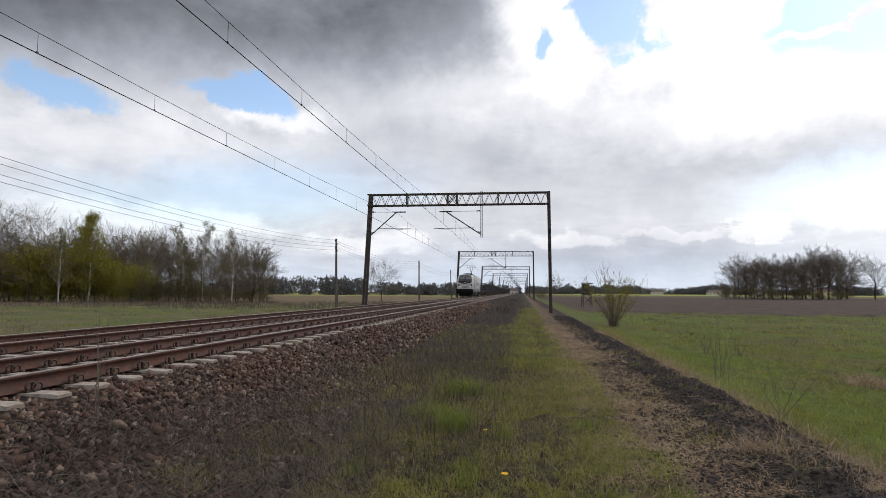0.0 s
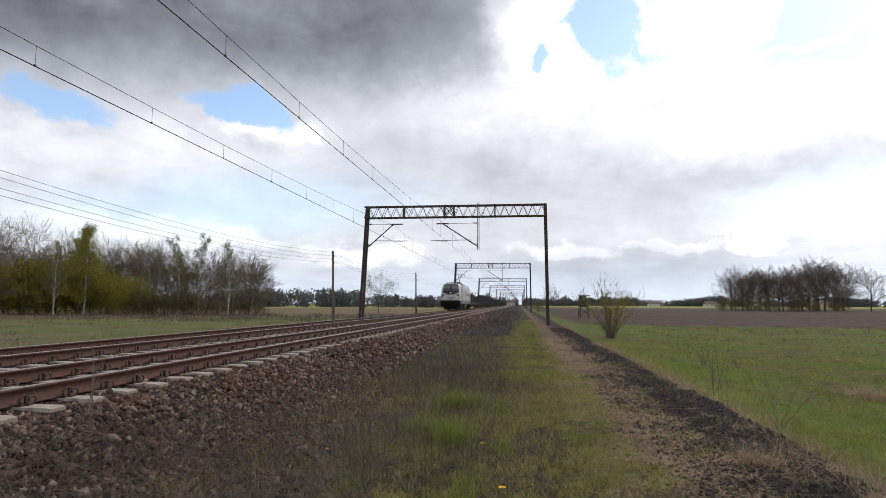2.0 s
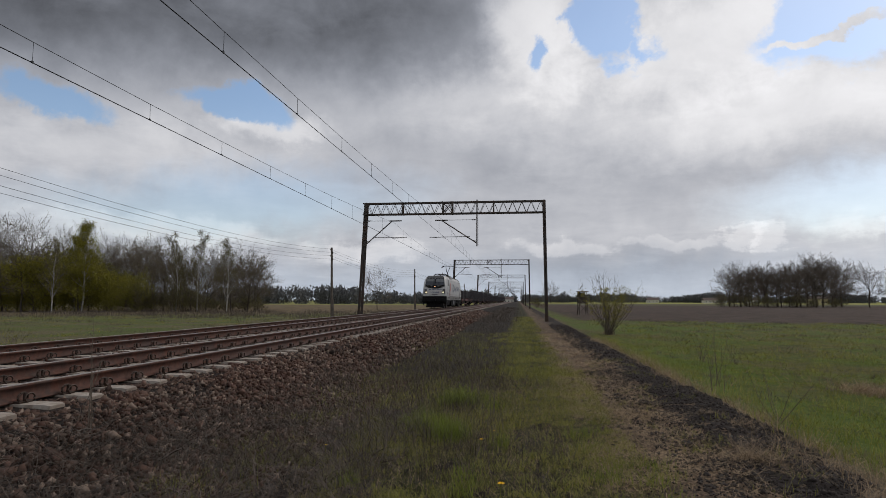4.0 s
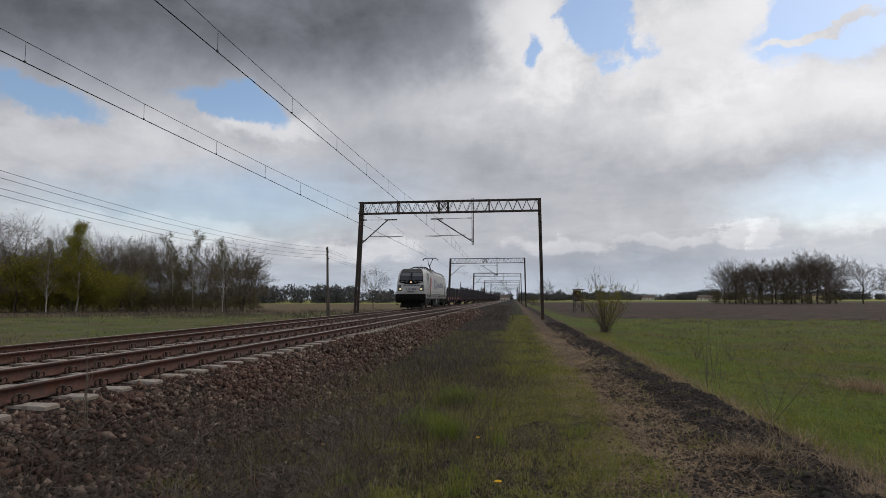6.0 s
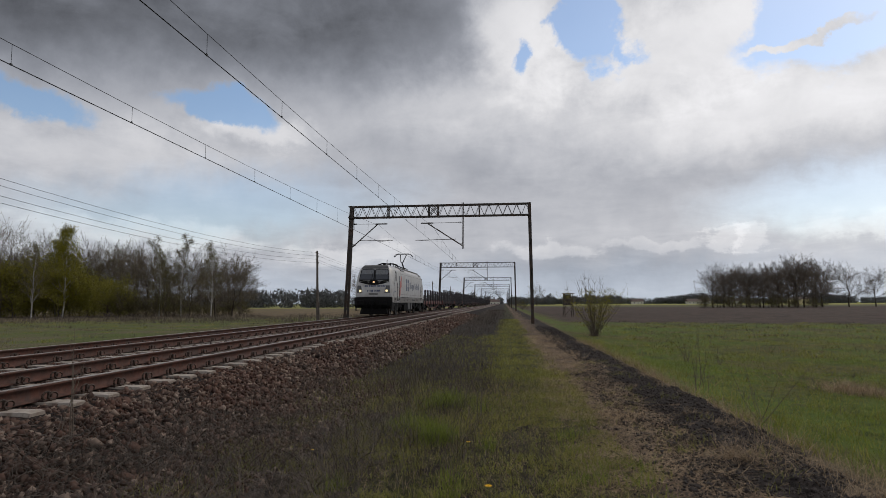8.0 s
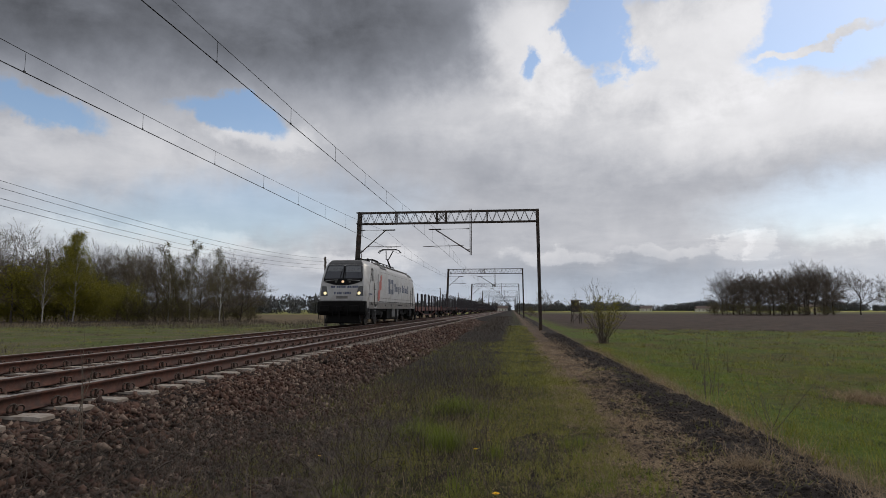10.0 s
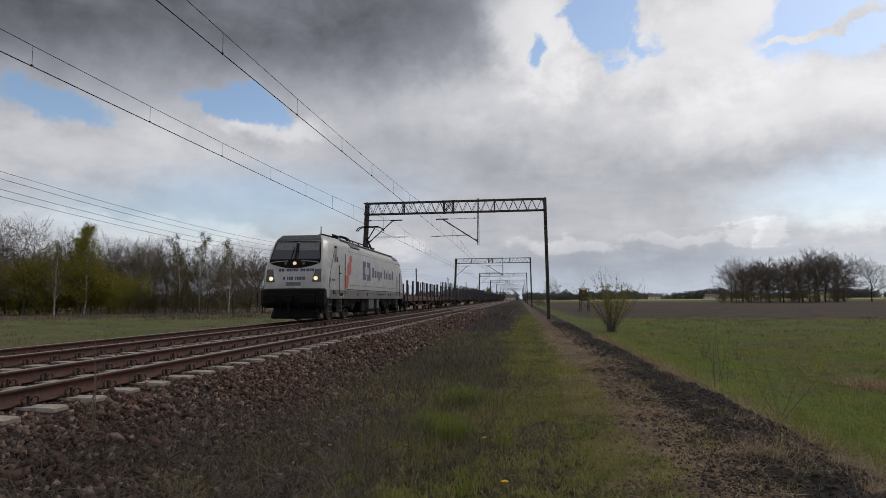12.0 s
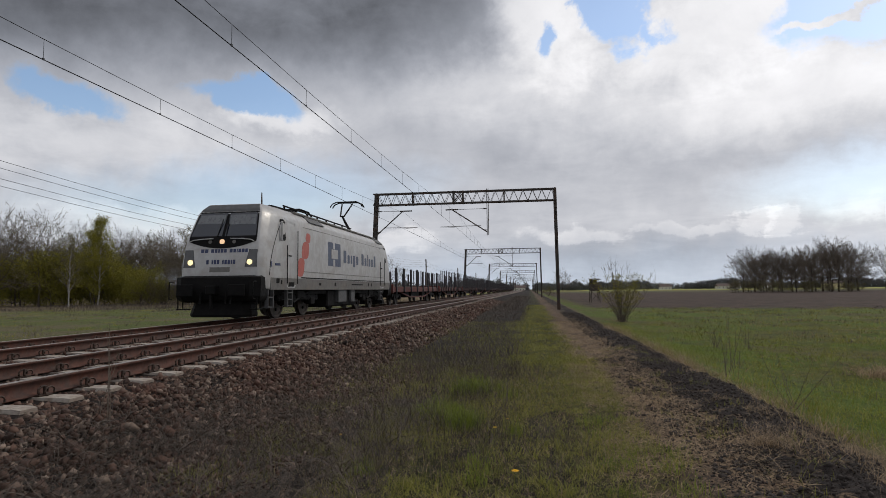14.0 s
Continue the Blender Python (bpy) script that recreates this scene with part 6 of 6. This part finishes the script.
def build_herbs():
    r = np.random.RandomState(77)
    stuff("grass", "short green grass on the path beside the line", "grass", M_GRASS, [
        ribbons(patchy(clumped(r, 36000, -1.9, 1.25, 3.6, 8, 1100, 0.06), 61, 0.6), 1, (0.03, 0.12), (0.003, 0.007), (25, 85), (10, 90), 2),
        ribbons(patchy(clumped(r, 26000, -1.0, 1.3, 8, 14, 900, 0.08), 62, 0.65), 23, (0.03, 0.12), (0.004, 0.009), (25, 85), (10, 90), 2),
        ribbons(clumped(r, 7000, -3.2, -1.0, 4, 13, 80, 0.13), 2, (0.05, 0.18), (0.003, 0.007), (50, 88), (10, 80)),
        ribbons(clumped(r, 15000, -0.35, 1.1, 13, 60, 1100, 0.18, 1.6), 3, (0.04, 0.15), (0.008, 0.02), (30, 85), (10, 80)),
        ribbons(clumped(r, 3000, 3.2, 4.3, 7, 30, 200, 0.12), 4, (0.08, 0.25), (0.005, 0.012), (50, 88), (10, 70)),
        ribbons(patch(r, 6000, -2.0, 1.25, -10, 3.8), 25, (0.03, 0.12), (0.004, 0.008), (15, 80), (10, 90)),
        ribbons(patchy(patch(r, 16000, -1.5, 1.25, 3.8, 11), 63, 0.7, 1.1), 24, (0.03, 0.09), (0.003, 0.007), (15, 75), (10, 90), 2),
        ribbons(clumped(r, 1500, 1.2, 2.6, 4, 16, 45, 0.10), 5, (0.04, 0.13), (0.004, 0.007), (45, 88), (10, 60))])
    stuff("tall_grass", "brighter taller tufts of fresh grass", "grass", M_LUSH, [
        ribbons(clumped(r, 1200, -1.6, -0.1, 5.0, 10, 20, 0.07), 6, (0.08, 0.22), (0.004, 0.008), (60, 90), (10, 60)),
        ribbons(clumped(r, 800, -0.95, -0.65, 6.8, 7.3, 5, 0.08), 26, (0.12, 0.30), (0.004, 0.008), (60, 90), (10, 60)),
        ribbons(clumped(r, 300, -1.35, -1.1, 7.5, 7.9, 4, 0.10), 27, (0.14, 0.30), (0.004, 0.008), (60, 90), (10, 60)),
        ribbons(clumped(r, 500, -1.1, -0.8, 9.3, 10.0, 5, 0.13), 28, (0.14, 0.36), (0.005, 0.010), (60, 90), (10, 60)),
        ribbons(clumped(r, 900, 0.6, 1.3, 4.2, 8, 10, 0.10), 7, (0.05, 0.16), (0.004, 0.007), (60, 90), (10, 60))])
    stuff("meadow_grass", "green and straw-coloured meadow grass", "grass", M_GRASS, [
        ribbons(patchy(clumped(r, 36000, 3.9, 20, 8, 34, 2600, 0.40, 1.3), 64, 0.6, 0.5), 8, (0.03, 0.11), (0.007, 0.016), (35, 80), (10, 70), 2),
        ribbons(patchy(clumped(r, 16000, 6, 40, 28, 62, 1200, 0.6), 69, 0.5, 0.3), 9, (0.04, 0.12), (0.010, 0.025), (10, 50), (10, 70), 2)])
    stuff("meadow_grass", "fresh bright green grass at the near edge of the meadow", "grass", M_LUSH, [
        ribbons(patchy(clumped(r, 52000, 3.7, 13, 6.5, 26, 2600, 0.25, 1.2), 65, 0.6, 0.45), 29, (0.04, 0.13), (0.006, 0.012), (35, 80), (10, 70), 2)])
    stuff("meadow_grass", "pale green grass of the far-side meadow", "grass", M_GRASS, [
        ribbons(clumped(r, 16000, -75, -14, 22, 95, 2600, 1.0, 1.2), 10, (0.05, 0.15), (0.012, 0.03), (10, 50), (10, 70), 2)])
    stuff("dry_grass", "straw-coloured dead grass lying flat", "grass", M_STRAW, [
        ribbons(patchy(patch(r, 30000, 0.7, 2.1, 3.5, 13), 66, 0.72), 11, (0.06, 0.22), (0.002, 0.005), (-2, 22), (-10, 20), 3, 0.3),
        ribbons(clumped(r, 2200, 1.8, 3.2, 4, 9, 20, 0.10), 12, (0.08, 0.2), (0.002, 0.005), (0, 50), (0, 60), 3, 0.3),
        ribbons(patchy(patch(r, 8000, 0.9, 2.3, 13, 34), 67, 0.7), 13, (0.12, 0.35), (0.006, 0.012), (-2, 22), (-10, 20), 3, 0.3),
        ribbons(clumped(r, 4500, 2.95, 3.6, 5, 26, 130, 0.14), 14, (0.10, 0.36), (0.003, 0.007), (15, 80), (10, 90), 3, 0.2),
        ribbons(patch(r, 12000, -3.0, 0.9, 3.6, 12), 15, (0.06, 0.24), (0.002, 0.004), (-2, 60), (-10, 50), 3, 0.3),
        ribbons(clumped(r, 2500, -2.3, -1.5, 5.3, 7.2, 12, 0.12), 30, (0.06, 0.2), (0.002, 0.005), (-2, 20), (-10, 20), 3, 0.3),
        ribbons(clumped(r, 5000, 4.5, 26, 10, 45, 160, 0.5), 16, (0.10, 0.26), (0.006, 0.014), (25, 80), (10, 90), 3, 0.2)])
    stuff("dead_stalks", "grey-brown dead stalks before the wood", "weeds", M_HAY, [
        ribbons(clumped(r, 11000, -75, -15, 62, 103, 420, 1.1), 17, (0.25, 0.8), (0.015, 0.04), (55, 88), (0, 50), 2)])
    stuff("meadow_tussocks", "low uneven tussocks of old grass in the meadow", "grass", M_GRASS, [
        ribbons(clumped(r, 9000, 4.5, 16, 9, 26, 230, 0.16, 1.2), 32, (0.08, 0.22), (0.005, 0.012), (30, 85), (10, 90), 2),
        ribbons(clumped(r, 12000, 6, 45, 22, 62, 420, 0.30, 1.2), 33, (0.12, 0.30), (0.012, 0.03), (25, 80), (10, 90), 2),
        ribbons(clumped(r, 10000, -60, -14.5, 22, 80, 420, 0.35, 1.1), 34, (0.12, 0.30), (0.012, 0.03), (25, 80), (10, 90), 2)])
    stuff("meadow_tussocks", "brown tussocks of last year's stalks in the meadow", "grass", M_HAY, [
        ribbons(clumped(r, 5000, 4.5, 18, 9, 28, 110, 0.20, 1.1), 35, (0.08, 0.24), (0.004, 0.010), (20, 80), (10, 90), 3, 0.2),
        ribbons(clumped(r, 9000, 6, 50, 24, 66, 300, 0.40, 1.0), 36, (0.12, 0.32), (0.012, 0.03), (20, 75), (10, 90), 2),
        ribbons(clumped(r, 7000, -60, -14.5, 26, 90, 260, 0.40, 1.0), 37, (0.15, 0.35), (0.012, 0.03), (25, 80), (10, 90), 2)])
    stuff("dead_weeds", "tangled grey-brown dead weed stems on the embankment", "weeds", M_STEM, [
        ribbons(patchy(patch(r, 9000, -4.3, -1.2, 3.2, 10), 68, 0.75, 0.9), 18, (0.2, 0.7), (0.004, 0.009), (-4, 35), (-10, 60), 5, 0.35),
        ribbons(clumped(r, 9000, -3.7, -0.2, 5, 16, 420, 0.18), 19, (0.12, 0.42), (0.003, 0.006), (45, 88), (0, 60), 4, 0.25),
        ribbons(clumped(r, 5000, -3.9, -1.2, 3.4, 9.0, 90, 0.25), 31, (0.10, 0.30), (0.003, 0.006), (-5, 70), (0, 60), 3, 0.5),
        ribbons(clumped(r, 2600, -4.6, -1.5, 3.2, 7.5, 34, 0.22), 22, (0.3, 0.95), (0.005, 0.011), (0, 45), (10, 80), 6, 0.35)])


def build_tussocks():
    r = np.random.RandomState(91)

    def heap(n, x, y, rad):
        px, py = x + r.normal(0, rad, n), y + r.normal(0, rad * 0.8, n)
        return np.stack([px, py, ground_z(px, py)], 1)

    edge = np.stack([-2.0 + r.normal(0, 0.95, 9000), 11 + 42 * r.rand(9000) ** 1.2], 1)
    edge = np.concatenate([edge, np.stack([-2.0 + r.normal(0, 0.8, 5000), 45 + 90 * r.rand(5000)], 1)])
    edge = np.column_stack([edge, ground_z(edge[:, 0], edge[:, 1])])
    stuff("dead_stalks", "grey-brown dead stalks along the foot of the ballast", "weeds", M_HAY, [
        ribbons(edge[:9000], 40, (0.10, 0.36), (0.005, 0.012), (30, 88), (0, 70), 3, 0.25),
        ribbons(edge[9000:], 41, (0.2, 0.5), (0.02, 0.04), (30, 88), (0, 70), 3, 0.25),
        ribbons(clumped(r, 3500, -3.6, 0.4, 5, 13, 150, 0.15), 42, (0.10, 0.4), (0.003, 0.006), (30, 88), (0, 60), 4, 0.25)])
    stuff("young_grass", "thin green grass among the dead stalks", "grass", M_GRASS, [
        ribbons(clumped(r, 7000, -3.3, 0.0, 9, 30, 420, 0.22, 1.3), 47, (0.06, 0.22), (0.005, 0.012), (40, 88), (10, 70))])
    stuff("straw_tussock", "flattened tussocks of pale dead grass", "grass", M_STRAW, [
        ribbons(heap(500, 2.25, 6.2, 0.16), 43, (0.12, 0.32), (0.003, 0.006), (5, 60), (20, 80), 4, 0.2),
        ribbons(heap(350, 2.9, 5.2, 0.14), 44, (0.12, 0.28), (0.003, 0.006), (5, 60), (20, 80), 4, 0.2),
        ribbons(heap(900, 7.5, 13.9, 0.35), 45, (0.2, 0.4), (0.006, 0.012), (20, 75), (20, 90), 4, 0.2),
        ribbons(heap(300, 1.6, 8.6, 0.22), 46, (0.12, 0.3), (0.004, 0.007), (5, 60), (20, 80), 4, 0.2)])


def dandelion(x, y, s):
    e = empty("dandelion", pose(x, y, float(ground_z(x, y))), "yellow dandelion flower in the grass", "flower", "dandelions")
    part("stalk", tube(bmesh.new(), (0, 0, 0), (0.01, -0.01, 0.10), 0.003, n=5), M_GRASS, e)
    bm = bmesh.new()
    for ring, (n, l, up) in enumerate(((16, 1.0, 0.15), (12, 0.7, 0.5), (8, 0.4, 0.9))):
        for i in range(n):
            a = 2 * math.pi * (i + ring * 0.5) / n
            d = Vector((math.cos(a), math.sin(a), up)).normalized() * s * l
            w = Vector((-math.sin(a), math.cos(a), 0)) * s * 0.13
            c = Vector((0.01, -0.01, 0.10))
            bm.faces.new([bm.verts.new(c), bm.verts.new(c + d * 0.7 - w), bm.verts.new(c + d), bm.verts.new(c + d * 0.7 + w)])
    part("petals", bm, M_FLOWER, e)


build_ballast()
build_herbs()
build_tussocks()
for fx, fy, fs in ((-0.16, 5.02, 0.036), (-0.42, 6.62, 0.028), (-2.05, 6.3, 0.018), (-0.30, 7.05, 0.016)):
    dandelion(fx, fy, fs)

motions()
